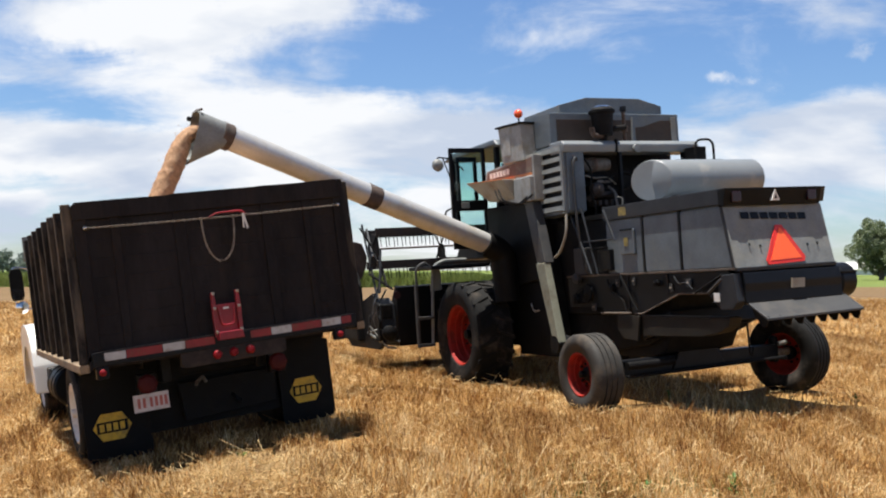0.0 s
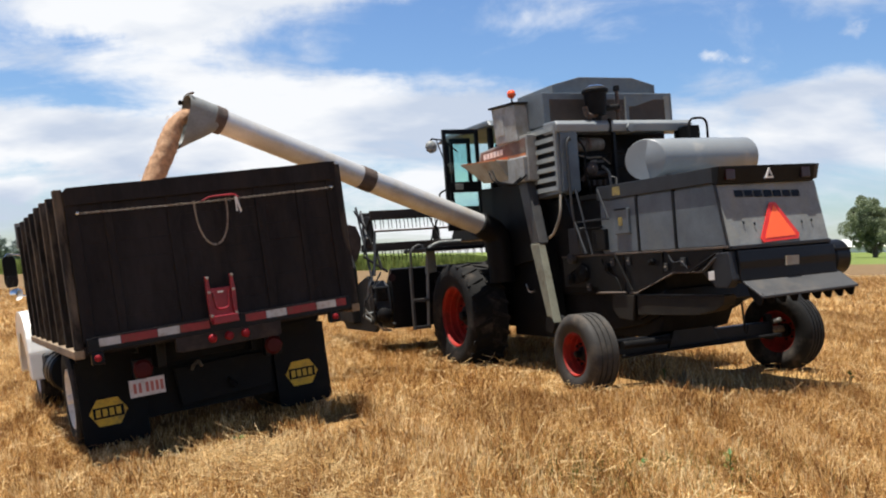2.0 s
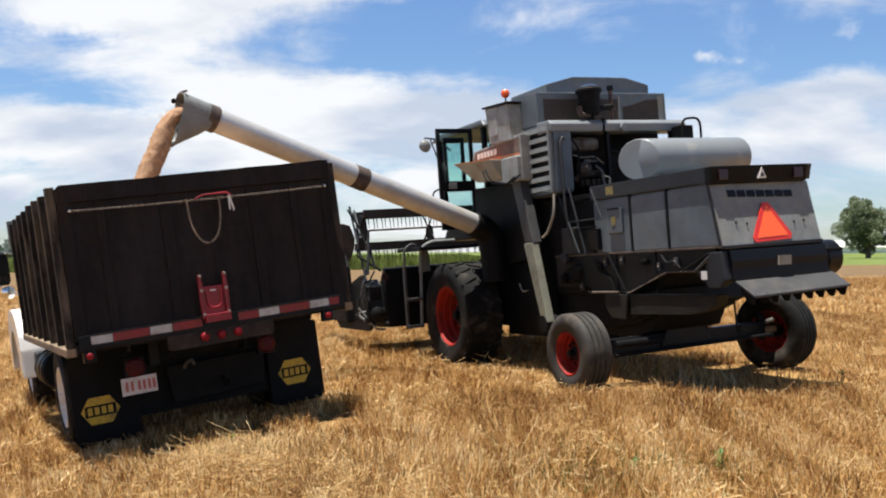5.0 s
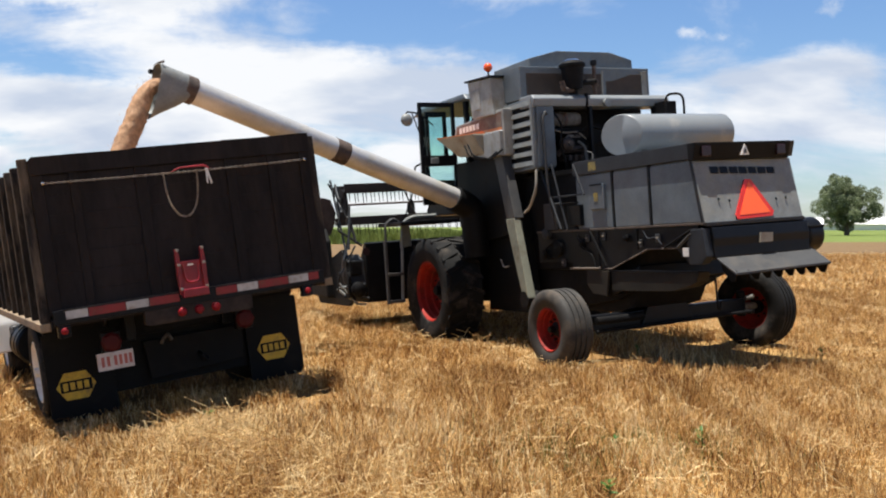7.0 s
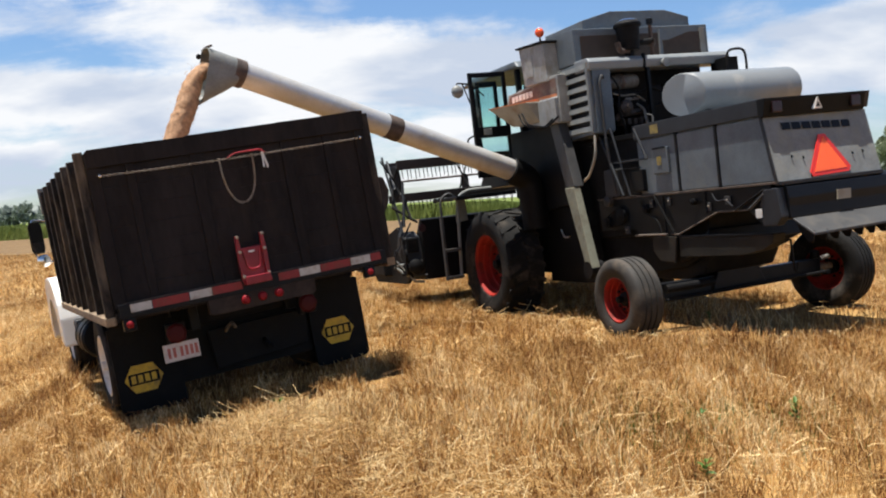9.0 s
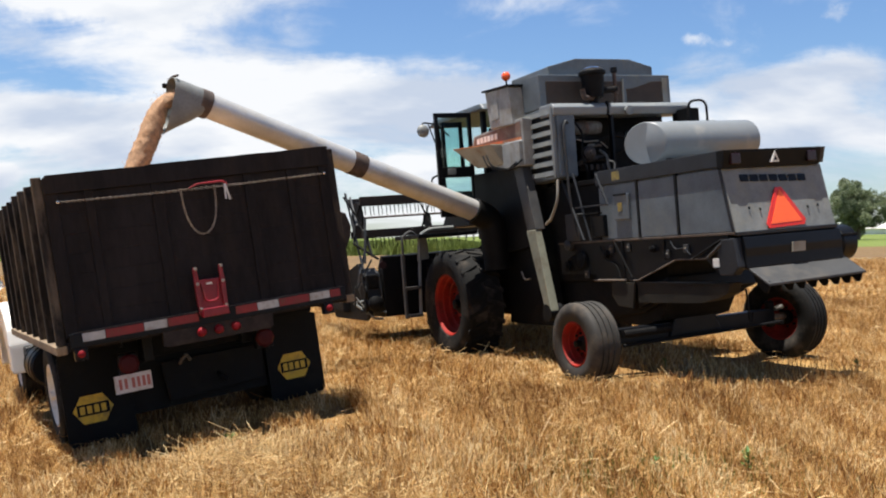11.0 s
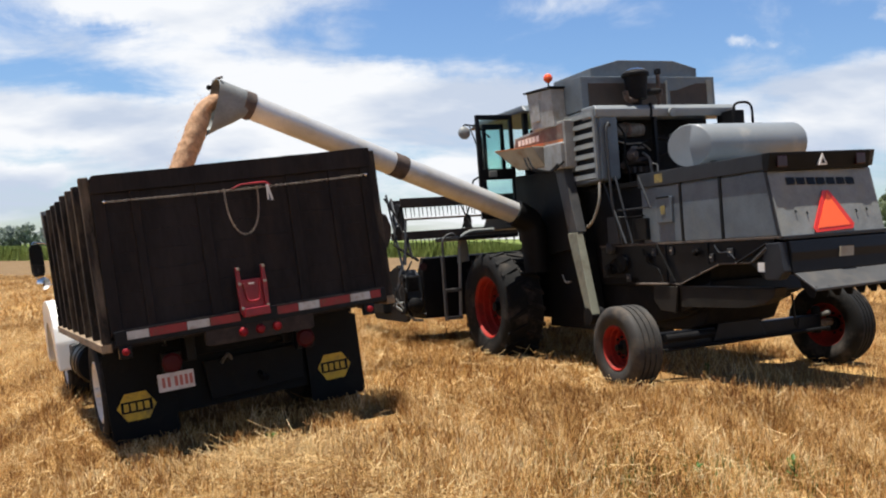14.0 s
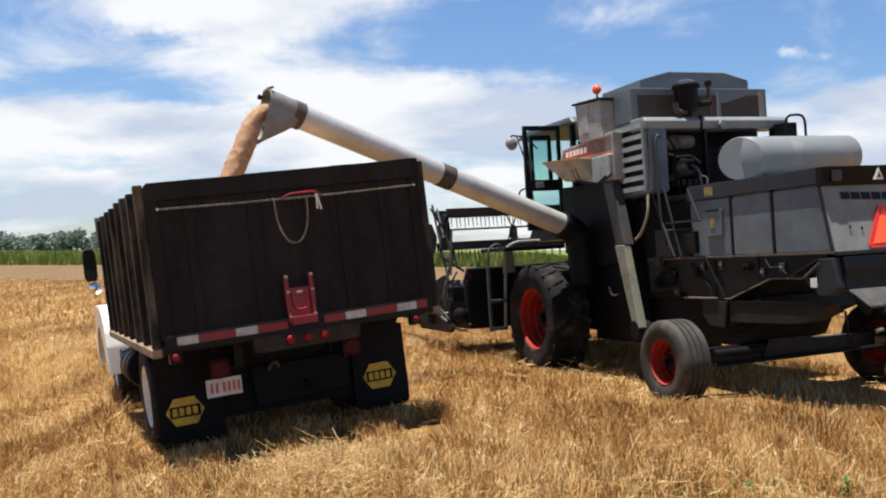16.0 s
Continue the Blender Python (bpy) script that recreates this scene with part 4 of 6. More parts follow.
    part("arch_edge", tube([(-0.01, 0.45, -0.25), (-0.01, 0.92, -0.25), (-0.01, 1.62, -0.475), (-0.01, 1.78, -0.475)], 0.010, 6), M_SEAM, body)
    part("body_rail", box(-0.025, 0.01, 1.95, 2.40, -0.485, -0.46, 0.005), M_SHEET, body)
    for yy, zz, rr in ((2.75, -0.22, 0.11), (3.05, -0.30, 0.07), (2.20, -0.16, 0.05), (1.30, -0.12, 0.04)):
        part("pulley", lathe([(0.001, 0), (rr, 0), (rr * 0.8, 0.02), (rr, 0.045), (rr * 0.3, 0.05), (0.001, 0.06)], (0.0, yy, zz), (-1, 0, 0), 20), M_DARK, body, "", True)
    part("belt", tube(bend([(-0.025, 2.75, -0.11), (-0.025, 3.06, -0.23), (-0.025, 3.07, -0.37), (-0.025, 2.74, -0.33)], 3), 0.010, 6), M_DARK, body)
    part("side_rib", box(-0.012, 0.0, 1.10, 1.14, -0.25, -0.02, 0.003), M_BLACK, body)
    part("side_rib", box(-0.012, 0.0, 1.86, 1.90, -0.46, -0.02, 0.003), M_BLACK, body)
    for yy, zz, ww in ((2.05, -0.10, 0.07), (1.72, -0.09, 0.05), (0.70, -0.13, 0.08), (2.60, -0.40, 0.09), (1.02, -0.18, 0.05)):
        part("bracket_plate", box(-0.022, 0.0, yy, yy + ww, zz - 0.05, zz + 0.04, 0.006), M_SHEET, body)
        part("bolt", lathe([(0.012, 0), (0.012, 0.014), (0.001, 0.016)], (-0.022, yy + ww * 0.5, zz), (-1, 0, 0), 6), M_STEEL, body)
    part("conduit", tube(bend([(-0.02, 2.30, -0.06), (-0.03, 2.22, -0.22), (-0.03, 1.98, -0.30), (-0.03, 1.92, -0.45)]), 0.011, 6), M_DARK, body, "", True)
    part("conduit", tube(bend([(-0.02, 0.98, -0.05), (-0.03, 0.90, -0.14), (-0.03, 0.76, -0.12), (-0.03, 0.66, -0.20)]), 0.008, 6), M_BAND, body, "", True)
    part("lift_rod", tube([(-0.04, 2.44, -0.475), (-0.04, 1.80, -0.470)], 0.014, 8), M_SEAM, body)
    part("lift_rod", tube([(-0.03, 0.40, -0.24), (-0.03, 0.18, -0.10)], 0.016, 8), M_SHEET, body)
    part("stay_rod", tube([(-0.03, 2.0, -0.02), (-0.03, 1.70, -0.44)], 0.012, 6), M_DARK, body)
    part("stay_rod", tube([(-0.03, 0.62, -0.24), (-0.03, 0.18, -0.06)], 0.012, 6), M_DARK, body)
    part("cleaning_shoe", prism([(1.20, -0.10), (1.26, -0.70), (1.70, -0.86), (2.6, -0.98), (5.2, -1.0), (5.2, -0.1)], 0, 0.10, BW - 0.10, 0.02), M_DARK, c, "dark steel cleaning shoe body")
    part("shoe_lip", prism([(1.16, -0.44), (1.13, -0.62), (1.7, -0.80), (1.7, -0.66), (1.3, -0.52)], 0, 0.03, BW - 0.03, 0.015), M_BLACK, c)
    part("shoe_pan", prism([(1.30, -0.70), (1.45, -0.94), (1.8, -1.02), (2.4, -1.02), (2.4, -0.7)], 0, 0.15, BW - 0.2, 0.02), M_DARK, c)
    pan = [(0.13, -0.50), (0.17, -0.60), (0.30, -0.66), (0.60, -0.71), (1.66, -0.74), (1.66, -0.50)]
    part("straw_pan", prism(pan, 0, 0.0, 0.16, 0.012), M_PAN, c, "dusty brown curved straw pan")
    part("pan_rim", box(-0.012, 0.012, 0.13, 1.66, -0.515, -0.490, 0.005), M_BLACK, c)
    part("side_skirt", prism([(1.66, -0.50), (2.10, -0.49), (2.12, -0.66), (2.00, -0.78), (1.72, -0.80)], 0, -0.035, -0.005, 0.008), M_PAN, c, "dull dark side skirt")
    part("hanger_hook", tube(bend([(0.45, 0.40, -0.60), (0.45, 0.38, -0.92), (0.48, 0.38, -0.95), (0.50, 0.38, -0.85)]), 0.012, 6), M_DARK, c)
    part("separator_body", box(0.04, BW - 0.04, 2.30, 5.55, -0.5, 0.75, 0.02), M_DARK, c, "dark main separator body")
    # rear axle and wheels
    ax = part("rear_axle", hexa(BM(), [(-0.50, 1.53, -1.165), (1.90, 1.53, -1.165), (1.90, 1.67, -1.165), (-0.50, 1.67, -1.165), (-0.50, 1.53, -0.99), (1.90, 1.53, -0.99), (1.90, 1.67, -0.99), (-0.50, 1.67, -0.99)], 0.012), M_BLACK, c, "long black rear axle beam")
    part("axle_pivot", prism([(0.40, -0.90), (0.94, -0.90), (1.06, -1.16), (0.28, -1.16)], 1, 1.50, 1.72, 0.02), M_BLACK, ax)
    part("tie_rod", tube([(-0.42, 1.42, -1.165), (1.86, 1.42, -1.145)], 0.020, 8), M_DARK, ax)
    part("steering_ram", tube([(-0.40, 1.44, -1.04), (0.25, 1.44, -1.04)], 0.045, 12), M_DARK, ax)
    for s, x in ((-1, -0.50), (1, 1.90)):
        part("king_pin", lathe([(0.055, -0.14), (0.055, 0.16), (0.03, 0.18)], (x, 1.60, -1.07), (0, 0, 1), 14), M_DARK, ax, "", True)
        part("spindle", tube([(x, 1.60, -1.10), (x + s * 0.25, 1.60, -1.10)], 0.045, 12), M_STEEL, ax, "bare steel spindle")
        part("grease_cap", tube([(x, 1.52, -0.99), (x + s * 0.12, 1.50, -0.97)], 0.030, 10), M_CAN, ax)
        part("steering_arm", box(x - 0.03, x + 0.03, 1.40, 1.60, -1.18, -1.13, 0.008), M_DARK, ax)
    wheel(c, "rear_wheel", (-0.79, 1.60, -1.095), 0.452, 0.36, 0.24, -1, M_RUBBER, M_REDRIM, 4, 0, -0.4, disc=-0.06, label="ribbed steering wheel with red rim")
    wheel(c, "rear_wheel", (2.13, 1.60, -1.125), 0.495, 0.36, 0.255, 1, M_RUBBERDK, M_REDRIM, 4, 0, 0.3, disc=0.09, label="ribbed steering wheel with red rim", turn=13.0)
    # drive wheels
    for x, out in ((-0.50, -1), (BW + 0.50, 1)):
        wheel(c, "drive_wheel", (x, 5.24, -0.785), 0.80, 0.60, 0.44, out, M_RUBBERDK, M_REDRIM, 4, 22, -0.2, disc=-0.06, label="large lugged drive wheel with red rim")
    part("front_axle", lathe([(0.13, 0), (0.13, 1.7)], (-0.18, 5.24, -0.785), (1, 0, 0), 16), M_DARK, c, "", True)
    # engine bay: radiator housing with louvres
    rad = part("radiator_housing", prism([(2.80, 0.82), (3.54, 0.80), (3.54, 1.72), (2.95, 1.74), (2.80, 1.70)], 0, -0.22, 0.06, 0.012), M_GREY, c, "grey radiator housing with side louvres")
    # black sheet painted as the shade in the openings between the slats
    part("louvre_shade_sheet", box(-0.232, -0.215, 2.84, 3.48, 0.86, 1.69, 0.004), M_FLAPSHADE, rad)
    for k in range(7):
        z = 0.862 + k * 0.128
        part("louvre", prism([(-0.258, z), (-0.250, z + 0.062), (-0.234, z + 0.066), (-0.240, z - 0.004)], 1, 2.83, 3.48), M_GREYDIRTY, rad)
    for y in (2.795, 3.45):
        part("louvre_frame", box(-0.262, -0.222, y, y + 0.05, 0.84, 1.71, 0.006), M_GREYDIRTY, rad)
    part("housing_side", box(-0.20, 0.06, 2.775, 2.80, 0.84, 1.62, 0.008), M_GREY, rad)
    part("grab_rail", tube(bend([(-0.05, 2.72, 0.02), (-0.12, 2.74, 0.55), (-0.13, 2.74, 1.45), (-0.09, 2.74, 1.53), (-0.05, 2.77, 1.50)]), 0.018, 8), M_SHEET, c, "bent steel grab rail", True)
    cov = part("engine_cover", prism([(2.76, 1.60), (2.74, 1.70), (2.80, 1.755), (3.10, 1.76), (3.10, 1.60)], 0, -0.25, 1.90, 0.02), M_TANK, c, "long grey engine cover beam")
    part("cover_joint", box(0.55, 0.575, 2.735, 2.78, 1.595, 1.77, 0.003), M_DARK, cov)
    part("work_lamp", lathe([(0.02, 0), (0.06, 0.03), (0.06, 0.07), (0.001, 0.075)], (0.86, 2.76, 1.64), (0, -1, 0), 16), M_GREYDIRTY, cov, "small work lamp", True)
    part("bay_back", box(0.05, 1.88, 3.34, 3.40, 0.75, 1.73, 0.005), M_DARK, c)
    part("bay_floor", box(0.0, BW, 2.30, 3.40, 0.70, 0.76, 0.005), M_DARK, c)
    eng = part("engine_block", box(0.30, 1.10, 2.95, 3.30, 0.76, 1.20, 0.03), M_DARK, c, "greasy dark engine")
    part("oil_filter", lathe([(0.001, 0), (0.085, 0), (0.09, 0.02), (0.09, 0.14), (0.10, 0.15), (0.10, 0.20), (0.09, 0.21), (0.09, 0.40), (0.08, 0.43), (0.001, 0.43)], (0.13, 2.98, 1.46), (1, 0, 0), 20), M_CAN, eng, "grimy pale filter canister", True)
    part("filter_strap", lathe([(0.10, 0), (0.10, 0.05), (0.09, 0.05)], (0.29, 2.98, 1.46), (1, 0, 0), 20), M_BROWN, eng, "", True)
    al = part("alternator", lathe([(0.001, 0), (0.05, 0), (0.085, 0.02), (0.09, 0.05), (0.078, 0.06), (0.09, 0.075), (0.09, 0.13), (0.06, 0.16), (0.03, 0.165), (0.03, 0.19), (0.001, 0.19)], (0.27, 2.92, 1.12), (0, -1, 0), 14), M_GRIME, eng, "oily rusty engine accessory", True)
    part("adjuster", prism([(0.24, 1.19), (0.28, 1.24), (0.46, 1.23), (0.47, 1.20), (0.30, 1.20)], 1, 2.80, 2.83, 0.004), M_CAN, al)
    part("manifold", tube(bend([(0.16, 2.90, 0.98), (0.20, 2.86, 1.04), (0.52, 2.86, 1.06), (0.60, 2.88, 1.00)]), 0.040, 10), M_GRIME, eng, "", True)
    for k in range(5):
        part("valve_cover_fin", box(0.20 + k * 0.09, 0.25 + k * 0.09, 2.83, 2.95, 0.90, 0.98, 0.012), M_GRIME, eng)
    part("starter", lathe([(0.001, 0), (0.055, 0), (0.06, 0.02), (0.06, 0.2), (0.04, 0.24), (0.001, 0.24)], (0.36, 2.88, 0.84), (1, 0, 0), 14), M_DARK, eng, "", True)
    part("fan_belt", tube(bend([(0.36, 2.80, 1.22), (0.62, 2.84, 1.36), (0.90, 2.88, 1.30), (0.86, 2.88, 1.14), (0.40, 2.80, 1.04)], 3), 0.010, 6), M_FLAPSHADE, eng)
    part("coolant_hose", tube(bend([(0.48, 2.88, 1.16), (0.53, 2.80, 1.08), (0.51, 2.76, 0.92), (0.56, 2.74, 0.80)]), 0.018, 8), M_CAN, eng, "", True)
    part("fuel_line", tube(bend([(0.10, 2.82, 1.30), (0.22, 2.80, 1.26), (0.44, 2.82, 1.28), (0.58, 2.84, 1.18)]), 0.009, 6), M_STEEL, eng, "", True)
    part("wiring_loom", tube(bend([(0.08, 2.84, 1.56), (0.20, 2.80, 1.36), (0.14, 2.80, 1.10), (0.22, 2.80, 0.86)]), 0.014, 6), M_FLAPSHADE, eng, "", True)
    part("pulley", lathe([(0.001, 0), (0.13, 0), (0.11, 0.02), (0.13, 0.04), (0.001, 0.04)], (0.80, 2.92, 1.25), (0, -1, 0), 20), M_DARK, eng, "", True)
    part("shelf", box(0.06, 0.62, 2.90, 3.30, 1.30, 1.33, 0.004), M_DARK, eng)
    part("bay_post", box(0.62, 0.66, 2.78, 2.84, 0.76, 1.62, 0.005), M_BLACK, c)
    part("hose", tube(bend([(0.48, 2.70, 1.0), (0.54, 2.66, 0.98), (0.50, 2.62, 0.84), (0.52, 2.60, 0.76)]), 0.013, 6), M_SHEET, eng, "", True)
    # ladder to the bay
    lad = part("bay_ladder", tube([(-0.10, 2.52, 0.02), (-0.10, 2.93, 0.82)], 0.016, 8), M_BAND, c, "steel service ladder")
    part("ladder_rail", tube([(-0.10, 2.38, 0.02), (-0.10, 2.66, 0.86)], 0.014, 8), M_BAND, lad)
    part("ladder_rail", tube([(-0.08, 2.00, 0.42), (-0.08, 2.20, 0.80)], 0.014, 8), M_BAND, lad)
    part("rung", box(-0.11, -0.06, 2.00, 2.66, 0.42, 0.44, 0.004), M_BAND, lad)
    part("rung", box(-0.11, -0.06, 2.15, 2.60, 0.33, 0.345, 0.004), M_DARK, lad)
    part("battery_box", box(-0.06, 0.04, 2.14, 2.42, 0.05, 0.31, 0.012), M_BLACK, c, "black battery box")
    part("grey_box", box(-0.06, 0.06, 2.68, 2.98, 0.02, 0.36, 0.012), M_SHEET, c)
    part("hub_cap", lathe([(0.001, 0), (0.07, 0), (0.07, 0.06), (0.03, 0.08), (0.001, 0.08)], (0.0, 2.98, -0.03), (-1, 0, 0), 14), M_SHEET, c, "", True)
    part("drive_hose", tube(bend([(-0.25, 2.78, 0.80), (-0.28, 2.76, 0.55), (-0.30, 2.92, 0.32), (-0.30, 3.05, 0.26)]), 0.017, 8), M_BEIGE, c, "pale bent hose", True)
    # fuel tank across the hood
    bm = lathe([(0.001, 0), (0.236, 0.0), (0.244, 0.008), (0.246, 0.018), (0.246, 1.64), (0.230, 1.67), (0.001, 1.68)], (0.19, 1.72, 1.10), (1, 0, 0), 40)
    for v in bm.verts:  # the near end is cut on the skew
        if v.co.x < 0.5:
            v.co.x += 0.24 * (1.966 - v.co.y) / 0.492
    tk = part("fuel_tank", bm, M_TANK, c, "large grey cylindrical fuel tank with skew-cut end", True)
    for x in (0.50, 1.55):
        part("tank_cradle", box(x, x + 0.06, 1.55, 1.90, 0.80, 0.90, 0.006), M_DARK, tk)
    part("guard_hoop", tube(bend([(1.56, 2.40, 1.45), (1.56, 2.40, 1.70), (1.86, 2.40, 1.72), (1.86, 2.40, 1.42)]), 0.016, 8), M_DARK, c, "bent pipe hoop", True)
    part("side_deck", box(1.2, 1.98, 2.35, 3.3, 1.38, 1.44, 0.01), M_GREY, c)
    part("vent_box", box(1.66, 1.86, 2.55, 2.85, 1.44, 1.64, 0.01), M_DARK, c)
    # grain tank
    part("tank_bottom", prism([(3.46, 0.74), (3.46, 1.76), (5.0, 1.76), (5.0, 0.74)], 0, 0.02, BW - 0.02, 0.012), M_DARK, c)
    part("tank_shoulder", prism([(3.46, 1.55), (3.54, 2.13), (4.25, 2.12), (4.25, 1.55)], 0, -0.10, 0.4, 0.012), M_GREY, c)
    gt = part("grain_tank", prism([(3.10, 1.74), (3.10, 2.175), (3.54, 2.185), (4.32, 2.185), (4.32, 1.74)], 0, -0.22, 1.86, 0.012), M_GREY, c, "grey grain tank with dark mesh screens")
    part("screen_panel", box(-0.12, 1.76, 3.085, 3.10, 1.77, 2.085, 0.004), M_MESHPANEL, gt, "dark brown screen panel")
    part("screen_divider", box(1.06, 1.11, 3.07, 3.10, 1.76, 2.12, 0.005), M_GREY, gt)
    part("screen_gusset", prism([(1.08, 1.98), (1.22, 1.99), (1.60, 2.10), (1.08, 2.11)], 1, 3.072, 3.084), M_GREY, gt)
    part("screen_edge", box(1.72, 1.80, 3.075, 3.10, 1.74, 2.13, 0.005), M_GREYDIRTY, gt)
    lid = part("tank_extension", prism([(0.06, 2.15), (0.06, 2.32), (0.50, 2.43), (1.36, 2.43), (1.74, 2.33), (1.74, 2.15)], 1, 3.30, 4.28, 0.01), M_GREY, gt, "low sloped tank lid")
    # stacks
    pc = part("air_cleaner", lathe([(0.001, 0), (0.125, 0), (0.15, 0.28), (0.175, 0.30), (0.175, 0.33), (0.13, 0.37), (0.001, 0.385)], (0.44, 2.86, 1.83), (0, 0, 1), 24), M_DARK, c, "dark air pre-cleaner bowl", True)
    part("cleaner_cap", lathe([(0.12, 0), (0.14, 0.03), (0.08, 0.06), (0.001, 0.07)], (0.44, 2.86, 2.165), (0, 0, 1), 24), M_CHROME, pc, "shiny metal cap", True)
    part("cleaner_stem", lathe([(0.06, 0), (0.06, 0.1)], (0.44, 2.86, 1.74), (0, 0, 1), 14), M_DARK, pc)
    part("intake_elbow", tube(bend([(0.42, 2.84, 1.82), (0.25, 2.80, 1.82), (0.23, 2.80, 1.93)]), 0.035, 10), M_RUST, pc, "", True)
    part("intake_pipe", tube([(0.46, 2.84, 1.90), (0.78, 2.84, 1.94)], 0.04, 10), M_DARK, pc, "", True)
    ex = part("exhaust_stack", tube([(0.78, 2.86, 1.74), (0.78, 2.86, 2.16)], 0.026, 10), M_RUST, c, "thin exhaust stack", True)
    part("stack_cap", lathe([(0.001, 0), (0.045, 0.02), (0.045, 0.08), (0.001, 0.10)], (0.78, 2.86, 2.14), (0, 0, 1), 12), M_BLACK, ex, "", True)
    part("stack_collar", lathe([(0.05, 0), (0.05, 0.08)], (0.78, 2.86, 1.88), (0, 0, 1), 12), M_RUST, ex)
    part("thin_pipe", tube([(0.90, 2.86, 1.74), (0.91, 2.86, 2.08)], 0.012, 6), M_GREYDIRTY, ex)
    # raised box with beacon, left face
    rb = part("raised_box", prism([(3.50, 1.60), (3.54, 2.10), (4.20, 2.14), (4.12, 1.62)], 0, -0.42, 0.3, 0.015), M_PALEGREY, c, "dusty light grey raised side box")
    part("box_lid", prism([(3.50, 2.10), (4.24, 2.14), (4.24, 2.165), (3.50, 2.125)], 0, -0.45, 0.3, 0.004), M_DARK, rb)
    part("box_patch", box(-0.43, -0.415, 3.84, 4.06, 1.72, 2.00, 0.01), M_PALEGREY, rb)
    bc = part("beacon", lathe([(0.05, 0), (0.05, 0.02), (0.012, 0.03), (0.012, 0.10), (0.03, 0.105)], (-0.36, 3.68, 2.11), (0, 0, 1), 14), M_DARK, c, "round orange warning beacon", True)
    part("beacon_lens", lathe([(0.001, -0.062), (0.03, -0.054), (0.054, -0.03), (0.062, 0), (0.054, 0.03), (0.03, 0.054), (0.001, 0.062)], (-0.36, 3.68, 2.262), (0, 0, 1), 18), M_BEACON, bc, "orange lens", True)
    # side housing with stripe and worn name bars
    sh = part("side_housing", prism([(3.32, 1.05), (3.32, 1.66), (4.72, 1.60), (4.82, 1.40), (3.95, 1.05)], 0, -0.38, 0.0, 0.012), M_PALEGREY, c, "dusty grey side housing with orange stripe")
    part("brown_stripe", prism([(3.36, 1.42), (3.36, 1.62), (4.66, 1.575), (4.73, 1.45)], 0, -0.386, -0.379), M_BROWN, sh, "faded brown stripe")
    part("orange_stripe", prism([(3.36, 1.385), (3.36, 1.42), (4.70, 1.455), (4.74, 1.415)], 0, -0.387, -0.379), M_ORANGE, sh, "faded orange stripe")
    part("white_stripe", prism([(3.36, 1.34), (3.36, 1.384), (4.2, 1.41), (4.2, 1.38)], 0, -0.387, -0.379), M_DECALWHITE, sh)
    for k in range(6):
        y = 4.00 + k * 0.105
        part("name_bar", prism([(y, 1.475), (y + 0.075, 1.472), (y + 0.075, 1.55), (y, 1.553)], 0, -0.391, -0.386), M_DECALWHITE, sh)
    part("lower_box", box(-0.44, -0.1, 3.34, 3.80, 1.04, 1.37, 0.012), M_PALEGREY, sh)
    hop = part("auger_hopper", hexa(BM(), [(-0.42, 3.82, 1.12), (-0.42, 4.60, 1.14), (-0.05, 4.60, 1.14), (-0.05, 3.82, 1.12), (-0.60, 3.82, 1.385), (-0.64, 4.86, 1.435), (-0.05, 4.86, 1.435), (-0.05, 3.82, 1.385)], 0.012), M_BEIGE, c, "faded beige sloping hopper box")
    part("hopper_lip", hexa(BM(), [(-0.60, 3.83, 1.38), (-0.64, 4.86, 1.43), (-0.30, 4.86, 1.43), (-0.30, 3.83, 1.38), (-0.60, 3.83, 1.395), (-0.645, 4.86, 1.445), (-0.30, 4.86, 1.445), (-0.30, 3.83, 1.395)]), M_ORANGE, hop)
    for a in (0.0, 0.10):
        part("hydraulic_hose", tube(bend([(-0.60, 4.05 - a, 1.25), (-0.62, 3.90 - a, 1.08), (-0.52, 3.55 - a, 1.00), (-0.42, 3.42 - a, 1.12)]), 0.014, 6), M_DARK, c, "", True)
    # elevator leg
    el = part("elevator_leg", hexa(BM(), [(-0.38, 3.42, 1.05), (-0.38, 3.64, 1.05), (-0.24, 3.64, 1.05), (-0.24, 3.42, 1.05), (-0.38, 3.18, 0.20), (-0.38, 3.40, 0.20), (-0.24, 3.40, 0.20), (-0.24, 3.18, 0.20)], 0.012), M_SHEET, c, "slanting grain elevator leg, grey above cream")
    part("elevator_lower", hexa(BM(), [(-0.39, 3.19, 0.20), (-0.39, 3.42, 0.20), (-0.29, 3.42, 0.20), (-0.29, 3.19, 0.20), (-0.40, 2.93, -0.84), (-0.40, 3.07, -0.84), (-0.28, 3.07, -0.84), (-0.28, 2.93, -0.84)], 0.012), M_OLIVE, el, "faded cream lower leg")
    part("elevator_boot", lathe([(0.11, 0), (0.11, 0.2)], (-0.40, 3.04, -0.86), (1, 0, 0), 20), M_DARK, el, "", True)
    part("dark_hanging_panel", prism([(3.55, 0.0), (3.7, 1.05), (5.2, 1.10), (5.2, 0.15), (4.5, -0.1)], 0, -0.18, 0.05, 0.01), M_FLAPSHADE, c, "dark panels under the tank")
    part("gear_cover", prism([(3.3, -1.08), (3.5, 0.3), (4.5, 0.3), (4.55, -1.08)], 0, -0.10, 0.05, 0.01), M_FLAPSHADE, c)
    part("bright_hose_end", tube(bend([(-0.20, 3.95, -0.35), (-0.22, 3.85, -0.46), (-0.22, 3.70, -0.44)]), 0.012, 8), M_STEEL, c, "", True)
    # cab with open door
    cab = part("cab", prism([(5.05, 0.35), (5.05, 0.60), (6.55, 0.60), (6.75, 0.35)], 0, -0.05, 1.50, 0.02), M_BLACK, c, "dark framed glass operator cab")
